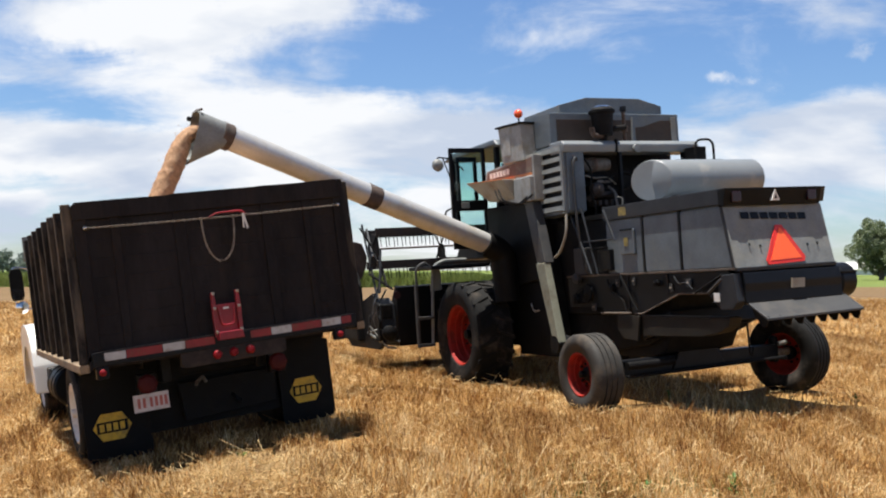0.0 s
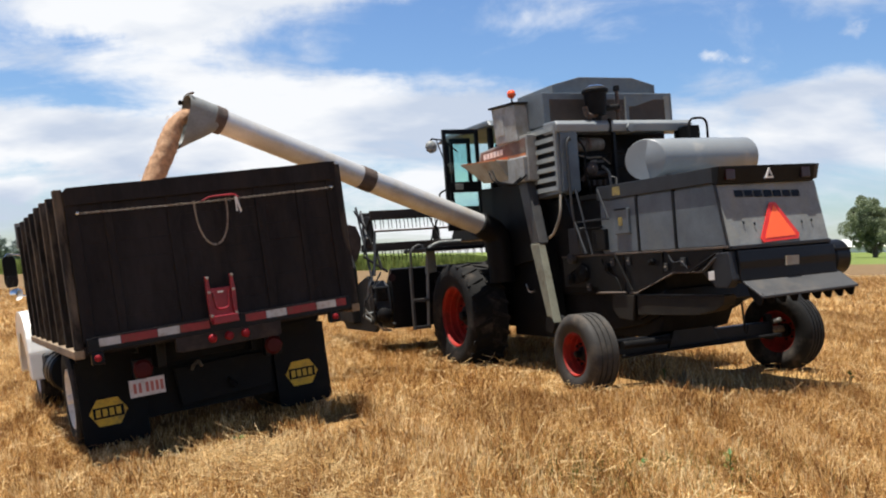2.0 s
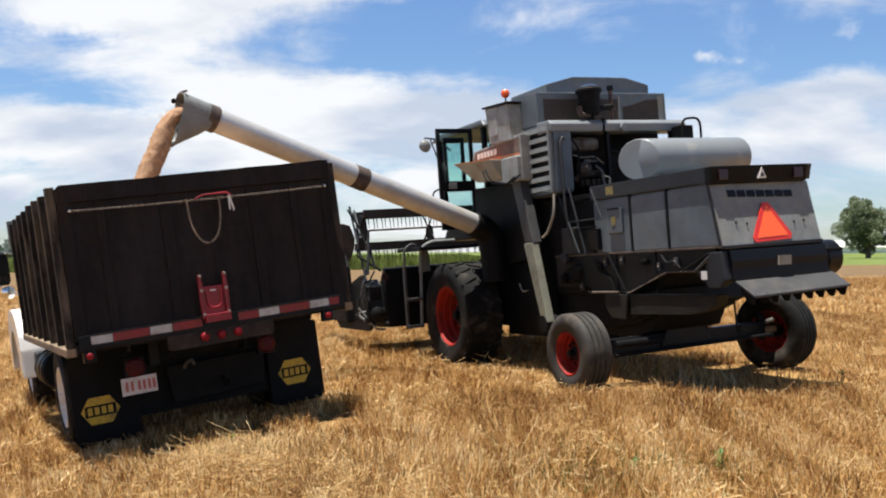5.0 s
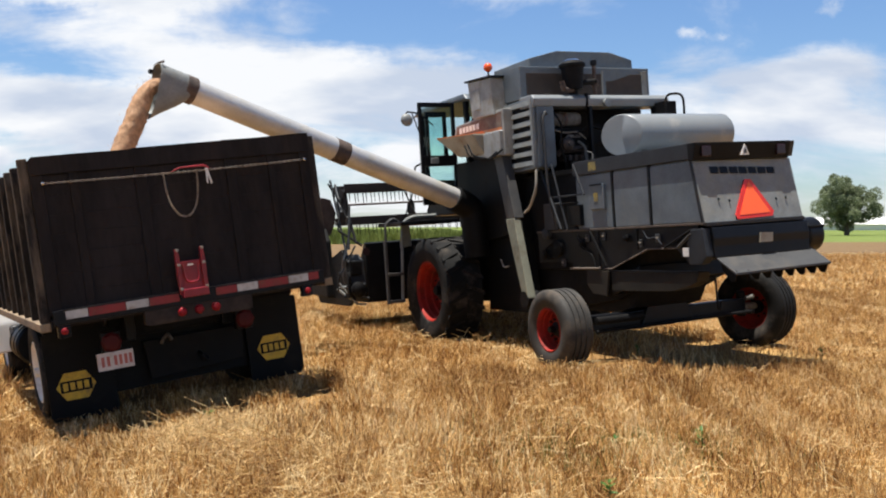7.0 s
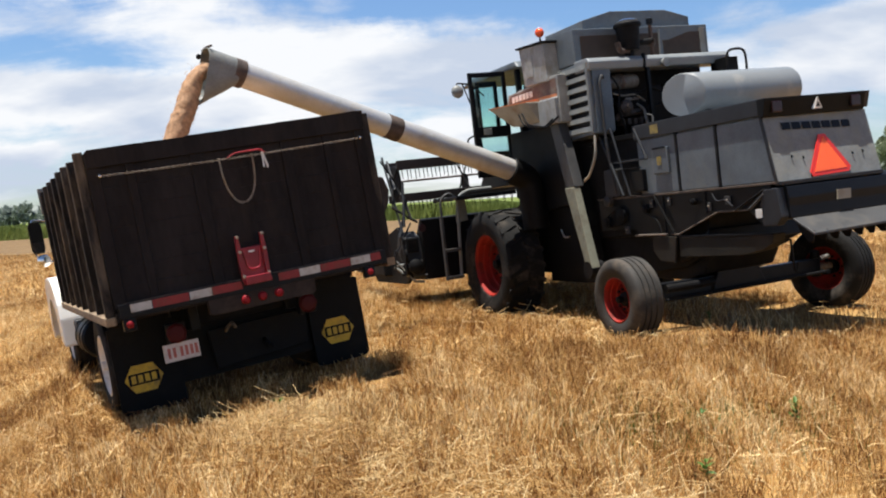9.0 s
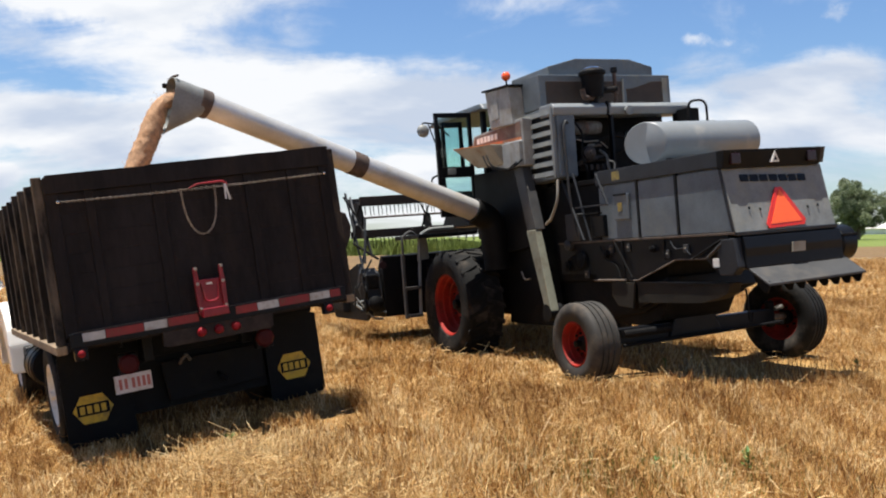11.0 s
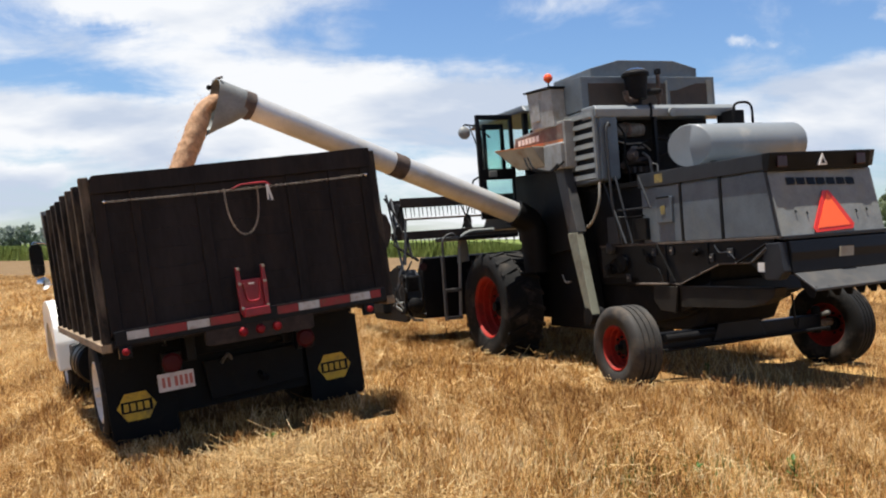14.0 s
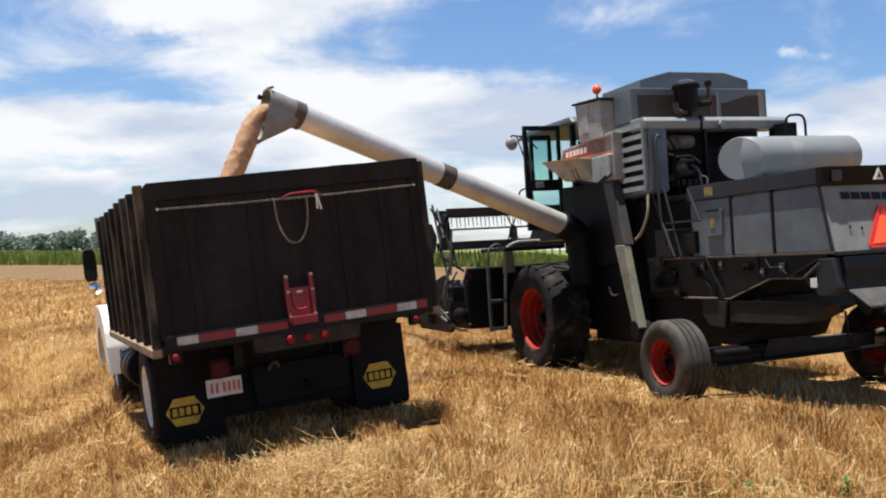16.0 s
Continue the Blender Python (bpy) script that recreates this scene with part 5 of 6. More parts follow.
    part("cab_roof", prism([(4.85, 2.02), (4.95, 2.12), (6.6, 2.12), (6.85, 2.02)], 0, -0.12, 1.58, 0.03), M_GREY, cab)
    for x in (-0.04, 1.42):
        for y0, y1 in ((5.05, 5.05), (6.55, 6.70)):
            part("cab_post", hexa(BM(), [(x, y0, 0.58), (x + 0.07, y0, 0.58), (x + 0.07, y0 + 0.08, 0.58), (x, y0 + 0.08, 0.58), (x, y1, 2.04), (x + 0.07, y1, 2.04), (x + 0.07, y1 + 0.08, 2.04), (x, y1 + 0.08, 2.04)], 0.01), M_BLACK, cab)
    part("windscreen", hexa(BM(), [(0.03, 6.58, 0.6), (1.42, 6.58, 0.6), (1.42, 6.59, 0.6), (0.03, 6.59, 0.6), (0.03, 6.73, 2.03), (1.42, 6.73, 2.03), (1.42, 6.74, 2.03), (0.03, 6.74, 2.03)]), M_GLASS, cab)
    part("rear_window", box(0.03, 1.42, 5.07, 5.08, 1.55, 2.0, 0), M_GLASS, cab)
    part("side_window", box(1.47, 1.48, 5.12, 6.55, 0.62, 2.0, 0), M_GLASS, cab)
    part("rear_wall", box(0.0, 1.45, 5.055, 5.075, 0.6, 1.5, 0.004), M_BLACK, cab)
    y = 5.30

    def frame_plate(pts_out, holes, y0, y1, material, owner, name, label=""):
        """A door leaf: bars round each opening."""
        (a, b, z0, z1) = pts_out
        bm = BM()
        w = 0.055
        for x0, x1, c0, c1 in ((a, a + w, z0, z1), (b - w, b, z0, z1)):
            box(x0, x1, y0, y1, c0, c1, 0.008, bm)
        for c0, c1 in holes:
            box(a + w, b - w, y0, y1, c0, c1, 0.008, bm)
        return part(name, bm, material, owner, label)
    door = frame_plate((-0.70, -0.10, 0.50, 2.04), ((0.50, 0.60), (1.08, 1.24), (1.97, 2.04)), y, y + 0.05, M_BLACK, cab, "cab_door", "open black cab door with green-tinted panes")
    part("upper_pane", box(-0.65, -0.15, y + 0.02, y + 0.03, 1.23, 1.98, 0), M_GLASS, door)
    part("lower_pane", box(-0.65, -0.15, y + 0.02, y + 0.03, 0.59, 1.09, 0), M_GLASS, door)
    part("door_catch", box(-0.55, -0.42, y - 0.02, y, 1.12, 1.21, 0.008), M_GREYDIRTY, door)
    part("grab_handle", tube(bend([(-0.72, y, 0.75), (-0.82, y, 0.78), (-0.82, y, 1.08), (-0.72, y, 1.12)]), 0.014, 8), M_DARK, door, "", True)
    inn = frame_plate((-0.34, 0.02, 1.20, 1.98), ((1.20, 1.27), (1.90, 1.98)), y + 0.55, y + 0.60, M_BLACK, cab, "side_pane_frame")
    part("pane", box(-0.30, -0.02, y + 0.57, y + 0.58, 1.25, 1.92, 0), M_GLASS, inn)
    mr = part("round_mirror", lathe([(0.001, -0.03), (0.05, -0.025), (0.085, 0.0), (0.095, 0.03), (0.08, 0.05), (0.001, 0.055)], (-0.93, 5.20, 1.77), (0, 1, 0), 24), M_GREYDIRTY, c, "round side mirror on a bent arm", True)
    part("mirror_face", lathe([(0.082, 0), (0.05, 0.012), (0.001, 0.016)], (-0.93, 5.198, 1.77), (0, -1, 0), 24), M_MIRROR, mr, "", True)
    part("mirror_arm", tube(bend([(-0.93, 5.26, 1.80), (-0.90, 5.30, 1.90), (-0.62, 5.45, 1.90), (-0.20, 5.9, 1.78)]), 0.012, 8), M_DARK, mr, "", True)
    part("mirror_arm", tube([(-0.80, 5.33, 1.90), (-0.40, 5.8, 1.40)], 0.010, 6), M_DARK, mr)
    # platform, rails and steps beside the cab
    pf = part("platform", box(-1.0, 0.0, 5.55, 6.5, 0.22, 0.28, 0.01), M_BLACK, c, "dark steel platform with rails")
    part("hand_rail", tube(bend([(-1.08, 6.0, -0.10), (-1.08, 6.0, 0.26), (-0.92, 6.0, 0.36), (-0.80, 6.0, 0.22)]), 0.020, 8), M_SHEET, pf, "", True)
    part("hand_rail", tube(bend([(-0.86, 6.0, -0.95), (-0.82, 6.0, -0.2), (-0.78, 6.0, 0.28), (-0.60, 6.0, 0.36), (-0.2, 6.0, 0.36)]), 0.026, 8), M_GREYDIRTY, pf, "bent grey hand rail", True)
    part("rail_panel", prism([(-0.84, -0.12), (-0.64, -0.10), (-0.66, 0.30), (-0.80, 0.26)], 1, 6.02, 6.04, 0.004), M_GREYDIRTY, pf)
    st = part("boarding_ladder", box(-1.12, -1.075, 5.96, 6.02, -0.98, 0.0, 0.008), M_SHEET, c, "dark steel boarding ladder")
    for z in (-0.97, -0.55):
        part("rung", box(-1.11, -0.84, 5.94, 6.04, z, z + 0.05, 0.006), M_SHEET, st)
    # grain header
    hd = part("header", prism([(6.75, -0.98), (6.72, -0.02), (6.80, 0.0), (7.2, -0.55), (8.2, -0.95), (8.2, -1.0)], 0, -1.15, 2.55, 0.012), M_BLACK, c, "black cutting header with reel")
    part("header_end", prism([(6.70, -0.92), (6.75, -0.35), (7.1, -0.10), (7.9, -0.30), (8.6, -0.85), (8.4, -1.02), (6.9, -1.02)], 0, -1.44, -1.38, 0.01), M_DARK, hd)
    part("end_shield", prism([(6.72, -0.65), (6.75, -0.30), (7.0, -0.18), (7.15, -0.45), (7.0, -0.66)], 0, -1.46, -1.18, 0.02), M_BAND, hd, "dark drive shield")
    part("red_reflector", lathe([(0.065, 0), (0.065, 0.02), (0.001, 0.022)], (-1.16, 6.70, -0.15), (0, -1, 0), 16), M_DULLLENS, hd, "round red reflector", True)
    for yy, zz, rr in ((6.74, -0.55, 0.12), (6.74, -0.78, 0.10), (6.76, -0.32, 0.08)):
        part("pulley", lathe([(0.001, 0), (rr, 0), (rr * 0.85, 0.02), (rr, 0.04), (0.001, 0.04)], (-1.47, yy, zz), (-1, 0, 0), 18), M_DARK, hd, "", True)
    part("drive_link", tube([(-1.48, 6.70, -0.80), (-1.50, 6.72, -0.30)], 0.022, 6), M_BAND, hd)
    part("drive_link", tube([(-1.62, 6.78, -0.70), (-1.20, 6.72, -0.66)], 0.018, 6), M_GREYDIRTY, hd)
    part("drive_link", tube([(-1.62, 6.78, -0.62), (-1.40, 6.70, -0.95)], 0.014, 6), M_GREYDIRTY, hd)
    part("divider_shoe", tube([(-1.62, 6.9, -0.72), (-1.34, 6.75, -0.98), (-1.20, 6.75, -1.0)], 0.024, 6), M_GREYDIRTY, hd)
    part("feeder_house", hexa(BM(), [(0.1, 5.5, -0.7), (1.24, 5.5, -0.7), (1.24, 5.5, 0.1), (0.1, 5.5, 0.1), (0.1, 6.8, -0.95), (1.24, 6.8, -0.95), (1.24, 6.8, -0.3), (0.1, 6.8, -0.3)], 0.01), M_BLACK, c)
    # reel
    RX0, RX1, RY, RZ, RR = -1.30, 2.5, 7.42, 0.64, 0.385
    reel = part("reel", tube([(RX0, RY, RZ), (RX1, RY, RZ)], 0.018, 10), M_SHIELD, hd, "dark pickup reel with hanging tines", True)
    bm = tube([(0, 0, -0.05), (0.01, 0.01, -0.15), (0.025, 0.04, -0.24)], [0.009, 0.008, 0.005], 4)
    tine_mesh = bpy.data.meshes.new("tine")
    bm.to_mesh(tine_mesh)
    bm.free()
    tine_mesh.materials.append(M_DARK)
    for k in range(4):
        q = math.pi / 4 + math.pi * k / 2
        by, bz = RY + RR * math.cos(q), RZ + RR * math.sin(q)
        bar = part("reel_bat", box(RX0, RX1, by - 0.02, by + 0.02, bz - 0.065, bz + 0.065, 0.006), M_MESHPANEL, reel)
        for i in range(26):
            tine = new("tine", tine_mesh)
            tine.parent = reel
            tine.matrix_local = pose(RX0 + 0.08 + i * 0.148, by, bz)
    for x, rs in ((RX0 + 0.03, 0.26), (-0.02, 0.14), (1.2, 0.14), (RX1 - 0.05, 0.26)):
        sp = part("reel_spider", lathe([(rs, 0), (rs + 0.01, 0.015), (rs, 0.03), (0.001, 0.03)], (x, RY, RZ - (0.0 if rs > 0.2 else 0.1)), (1, 0, 0), 18), M_DARK, reel, "", True)
        for k in range(4):
            q = math.pi / 4 + math.pi * k / 2
            part("spoke", tube([(x, RY, RZ), (x, RY + RR * math.cos(q), RZ + RR * math.sin(q))], 0.016, 6), M_DARK, sp)
    for a, b in (((-1.45, 6.80, -0.20), (-1.44, RY, RZ + 0.42)), ((-1.42, 6.78, -0.10), (-1.30, 6.95, 0.62)), ((-1.50, 6.85, -0.30), (-1.26, 7.0, 0.30)), ((-1.46, 6.9, 0.50), (-1.40, 7.3, 0.98))):
        part("reel_arm", tube([a, b], 0.020, 6), M_BAND, hd)
    for k, (a, b) in enumerate((((-1.58, 6.9, -0.55), (-1.30, 6.8, -0.05)), ((-1.20, 6.75, -0.05), (-1.52, 6.95, 0.22)), ((-1.52, 6.95, 0.22), (-1.36, 7.2, 0.75)), ((-1.55, 6.8, -0.85), (-1.15, 6.7, -0.9)), ((-1.62, 7.0, 0.98), (-1.40, 6.9, 0.55)), ((-1.30, 6.75, 0.0), (-1.28, 7.1, 0.5)), ((-1.60, 6.8, -0.45), (-1.62, 6.85, -0.78)))):
        part("linkage_rod", tube([a, b], 0.016 + 0.006 * (k % 2), 6), M_DARK if k % 3 else M_BAND, hd)
    part("gear_case", box(-1.44, -1.24, 6.68, 6.86, -0.52, -0.28, 0.03), M_DARK, hd)
    part("knife_drive", lathe([(0.001, 0), (0.10, 0), (0.12, 0.02), (0.12, 0.10), (0.06, 0.14), (0.001, 0.14)], (-1.36, 6.66, -0.74), (0, -1, 0), 18), M_DARK, hd, "", True)
    part("divider_point", prism([(7.6, -0.9), (7.7, 0.05), (8.0, 0.42), (8.3, 0.30), (9.2, -0.85)], 0, -1.56, -1.40, 0.03), M_DARK, hd, "crop divider")
    sh2 = [(-1.62, 0.10), (-1.45, 0.14), (-1.34, 0.15), (-1.25, 0.34), (-1.22, 0.54), (-1.30, 0.76), (-1.42, 0.80), (-1.62, 0.80)]
    part("reel_shield", prism(sh2, 1, 7.88, 7.94, 0.01), M_SHIELD, hd, "faded brown rounded end shield")
    # unloading auger
    base = Vector((-0.63, 4.42, 0.545))
    elbow = Vector((-4.35, 3.55, 1.905))
    d = (elbow - base).normalized()
    au = part("unloading_auger", tube([base - d * 0.02, base + d * 0.1, base + d * 2.0, elbow], [0.150, 0.150, 0.148, 0.145], 32), M_GALV, c, "long galvanised unloading auger tube", True)
    part("auger_pivot", tube(bend([(-0.30, 4.45, -0.30), (-0.34, 4.45, 0.40), (-0.64, 4.41, 0.545)]), 0.185, 20), M_FLAPSHADE, au, "black pivot elbow", True)
    j = base + d * (elbow - base).length * 0.487
    part("joint_band", tube([j - d * 0.10, j + d * 0.10], 0.154, 32), M_RUST, au, "rusty joint band", True)
    part("end_collar", tube([elbow - d * 0.03, elbow + d * 0.10], 0.162, 32), M_RUST, au, "dark end collar", True)
    # spout: tapered chute bent downwards
    _, u, w = frame_of(d)
    up = Vector((0, 0, 1)) - d * d.z
    up.normalize()
    sd = d.cross(up)
    def sp(al, pe, side):
        return elbow + d * al + up * pe + sd * side
    prof = ((0.04, 0.150, 0.160), (0.13, 0.152, 0.255), (0.27, 0.152, 0.385), (0.42, 0.150, 0.50))
    bm = BM()
    rings = []
    for al, top_h, low_h in prof:
        ring = []
        for k in range(28):
            q = 2 * math.pi * k / 28
            cs, sn = math.cos(q), math.sin(q)
            pe = (top_h if sn > 0 else low_h) * math.copysign(abs(sn) ** 0.8, sn)
            ring.append(bm.verts.new(sp(al + (0.04 * sn if al > 0.3 else 0), pe, 0.148 * math.copysign(abs(cs) ** 0.75, cs))))
        rings.append(ring)
    mid = sp(0.40, -0.15, 0)
    rings.append([bm.verts.new(v.co.lerp(mid, 0.05)) for v in rings[-1]])
    mid = sp(0.12, -0.03, 0)
    rings.append([bm.verts.new(v.co.lerp(mid, 0.12)) for v in rings[1]])
    for a, b in zip(rings, rings[1:]):
        for k in range(28):
            bm.faces.new((a[k], a[(k + 1) % 28], b[(k + 1) % 28], b[k]))
    part("spout", bm, M_GREYDIRTY, au, "grey sheet-metal discharge spout", True)
    part("spout_edge", tube([sp(0.43, 0.155, -0.13), sp(0.44, 0.160, 0.0), sp(0.43, 0.155, 0.13)], 0.014, 6), M_RUST, au)
    part("spout_knob", lathe([(0.001, -0.03), (0.03, -0.015), (0.03, 0.015), (0.001, 0.03)], sp(0.47, 0.06, 0.10), d, 12), M_DARK, au, "", True)
    return [sp(*p, 0.0) for p in ((0.22, -0.02), (0.40, -0.08), (0.49, -0.22), (0.51, -0.42), (0.52, -0.62), (0.56, -0.88), (0.59, -1.30), (0.60, -1.75))]


STREAM = [COMBINE @ p for p in build_combine()]


# ---- grain: falling stream and load ----
def build_grain():
    rng = np.random.default_rng(5)
    path = bend(STREAM, 6)
    n = len(path)
    bm = tube(path, [0.060 + 0.055 * min(1, 2.2 * k / n) for k in range(n)], 26)
    for v in bm.verts:
        v.co += Vector(noise.noise_vector(v.co * 9.0)) * 0.010 + Vector(noise.noise_vector(v.co * 40.0)) * 0.014
    solo("grain_stream", bm, M_GRAIN, "golden wheat grain pouring from the spout", "grain", None, True, kind="stuff")
    # loose kernels round the stream
    k = 9000
    s = rng.random(k)
    P = np.array([[p.x, p.y, p.z] for p in path])
    idx = (s * (n - 1)).astype(int)
    c = P[idx] + rng.normal(0, 1, (k, 3)) * np.array([0.042, 0.042, 0.05]) * (0.75 + 0.4 * s[:, None])
    size = rng.uniform(0.002, 0.004, k)
    off = np.array([[1, 0, 0], [-1, 0, 0], [0, 1, 0], [0, -1, 0], [0, 0, 1.8], [0, 0, -1.8]])
    V = (c[:, None, :] + off[None] * size[:, None, None]).reshape(-1, 3)
    f = np.array([[0, 2, 4], [2, 1, 4], [1, 3, 4], [3, 0, 4], [2, 0, 5], [1, 2, 5], [3, 1, 5], [0, 3, 5]])
    F = (np.arange(k)[:, None, None] * 6 + f[None]).reshape(-1)
    tagged(mesh_from("loose_kernels", V, F, 3, M_GRAIN), "loose wheat kernels scattering round the stream", "grain", kind="stuff")
    # heap inside the bed
    bm = BM()
    nx, ny = 22, 34
    g = [[bm.verts.new((0.07 + 2.30 * i / nx, 0.10 + 3.94 * j / ny, 0.55 + 0.42 * math.exp(-((2.30 * i / nx - 1.4) ** 2 + (3.94 * j / ny - 2.5) ** 2) / 0.9) + 0.01 * noise.noise((i * 0.7, j * 0.7, 0)))) for i in range(nx + 1)] for j in range(ny + 1)]
    for j in range(ny):
        for i in range(nx):
            bm.faces.new((g[j][i], g[j][i + 1], g[j + 1][i + 1], g[j + 1][i]))
    solo("grain_heap", bm, M_GRAIN, "heap of golden wheat lying in the truck bed", "grain", TRUCK, True, kind="stuff")


build_grain()


# ---- stubble and straw ----
def straw_material(name, stops, scale=1.1):
    """Dry stalks: each stalk its own tone, with lighter and darker patches over the field."""
    m = bpy.data.materials.new(name)
    m.use_nodes = True
    t = m.node_tree
    b = t.nodes["Principled BSDF"]
    b.inputs["Roughness"].default_value = 0.55
    b.inputs["Specular IOR Level"].default_value = 0.35
    g = nd(t, "ShaderNodeNewGeometry")
    co = nd(t, "ShaderNodeTexCoord")
    rot = nd(t, "ShaderNodeMapping"); rot.inputs["Rotation"].default_value = (0, 0, -ROW_DIR)
    rot.inputs["Scale"].default_value = (1.7, 0.15, 1)
    t.links.new(co.outputs["Object"], rot.inputs[0])
    n = nd(t, "ShaderNodeTexNoise", Scale=scale, Detail=4.0, Roughness=0.6)
    t.links.new(rot.outputs[0], n.inputs["Vector"])
    mr = nd(t, "ShaderNodeMapRange")
    for k, v in (("From Min", 0.3), ("From Max", 0.7), ("To Min", -0.42), ("To Max", 0.42)):
        mr.inputs[k].default_value = v
    t.links.new(n.outputs["Fac"], mr.inputs["Value"])
    tuft = nd(t, "ShaderNodeTexNoise", Scale=scale * 4.5, Detail=3.0, Roughness=0.6)
    t.links.new(co.outputs["Object"], tuft.inputs["Vector"])
    tr = nd(t, "ShaderNodeMapRange")
    for k, v in (("From Min", 0.3), ("From Max", 0.7), ("To Min", -0.24), ("To Max", 0.24)):
        tr.inputs[k].default_value = v
    t.links.new(tuft.outputs["Fac"], tr.inputs["Value"])
    both = nd(t, "ShaderNodeMath"); both.operation = "ADD"
    t.links.new(mr.outputs[0], both.inputs[0]); t.links.new(tr.outputs[0], both.inputs[1])
    mr = both
    s = nd(t, "ShaderNodeMath"); s.operation = "MULTIPLY_ADD"; s.inputs[1].default_value = 0.85
    t.links.new(g.outputs["Random Per Island"], s.inputs[0]); t.links.new(mr.outputs[0], s.inputs[2])
    ramp = nd(t, "ShaderNodeValToRGB")
    e = ramp.color_ramp.elements
    e[0].position, e[0].color = stops[0][0], (*stops[0][1], 1)
    e[1].position, e[1].color = stops[-1][0], (*stops[-1][1], 1)
    for p, cc in stops[1:-1]:
        e.new(p).color = (*cc, 1)
    t.links.new(s.outputs[0], ramp.inputs[0])
    t.links.new(ramp.outputs[0], b.inputs["Base Color"])
    # thin dry tissue lets some light through
    tl = nd(t, "ShaderNodeBsdfTranslucent")
    t.links.new(ramp.outputs[0], tl.inputs["Color"])
    mx = nd(t, "ShaderNodeMixShader", Fac=0.30)
    t.links.new(b.outputs[0], mx.inputs[1]); t.links.new(tl.outputs[0], mx.inputs[2])
    t.links.new(mx.outputs[0], t.nodes["Material Output"].inputs["Surface"])
    return m


M_STRAW = straw_material("dry_stalks", [(0.0, (0.19, 0.076, 0.020)), (0.3, (0.47, 0.242, 0.070)), (0.6, (0.77, 0.49, 0.178)), (1.0, (0.94, 0.78, 0.47))])
M_LONGSTRAW = mat("pale_long_straw", (0.84, 0.62, 0.31), 0.45, 0, 0.2, 3, None, 0, 0, 40, (1, 1, 1), 0.22)
M_CHAFF = straw_material("loose_straw", [(0.0, (0.32, 0.165, 0.052)), (0.4, (0.58, 0.37, 0.138)), (1.0, (0.90, 0.73, 0.42))])
M_WEED = straw_material("weed_leaves", [(0.0, (0.04, 0.09, 0.012)), (0.5, (0.08, 0.16, 0.025)), (1.0, (0.13, 0.22, 0.045))], 3.0)
M_CROP = straw_material("green_crop", [(0.0, (0.15, 0.20, 0.045)), (0.5, (0.27, 0.335, 0.085)), (1.0, (0.40, 0.46, 0.15))], 0.3)


def spread(rng, n, y0, y1, half=0.64, lead=1.2):
    """Places on the field within a widening wedge ahead of the path."""
    y = np.sqrt(rng.random(n) * (y1 ** 2 - y0 ** 2) + y0 ** 2)
    x = (rng.random(n) * 2 - 1) * (half * y + lead)
    return x, y


def prisms(base, tip, r0, r1):
    """Three-sided stalks from base to tip."""
    n = len(base)
    d = tip - base
    d /= np.linalg.norm(d, axis=1)[:, None]
    ref = np.where(np.abs(d[:, 2:3]) < 0.8, np.array([[0, 0, 1.0]]), np.array([[1.0, 0, 0]]))
    u = np.cross(d, ref)
    u /= np.linalg.norm(u, axis=1)[:, None]
    w = np.cross(d, u)
    V = np.empty((n, 6, 3))
    for k in range(3):
        a = 2 * math.pi * k / 3
        o = u * math.cos(a) + w * math.sin(a)
        V[:, k] = base + o * r0[:, None]
        V[:, 3 + k] = tip + o * r1[:, None]
    f = np.array([[0, 1, 4, 3], [1, 2, 5, 4], [2, 0, 3, 5]])
    return V.reshape(-1, 3), (np.arange(n)[:, None, None] * 6 + f[None]).reshape(-1)


SWATHS = (1.75, -3.9)


def row_coords(x, y):
    ca, sa = math.cos(ROW_DIR), math.sin(ROW_DIR)
    return x * ca + y * sa, -x * sa + y * ca


CONTACTS = [m @ Vector(p) for m, p in ((COMBINE, (-0.79, 1.45, -1.5)), (COMBINE, (2.13, 1.45, -1.5)), (COMBINE, (-0.43, 4.9, -1.5)), (COMBINE, (1.77, 4.9, -1.5)), (TRUCK, (0.25, 1.4, -1.1)), (TRUCK, (2.2, 1.4, -1.1)))]


def pressed(x, y):
    """How far the stubble is pressed down by wheels, 0 to 1."""
    return np.max([np.exp(-((x - c.x) ** 2 + (y - c.y) ** 2) / 0.36) for c in CONTACTS], axis=0)


def parked(x, y, back=0.9):
    """1 under the standing vehicles, where straw and stubble are cut back to deepen the shade."""
    k = np.zeros(len(x))
    for m, (x0, x1, y0, y1) in ((TRUCK, (0.1, 2.35, back, 6.0)), (COMBINE, (-0.5, 1.9, -0.3, 6.2))):
        a = np.array(m.inverted())
        lx, ly = (a[i, 0] * x + a[i, 1] * y + a[i, 3] for i in (0, 1))
        k = np.maximum(k, (lx > x0) & (lx < x1) & (ly > y0) & (ly < y1))
    return k


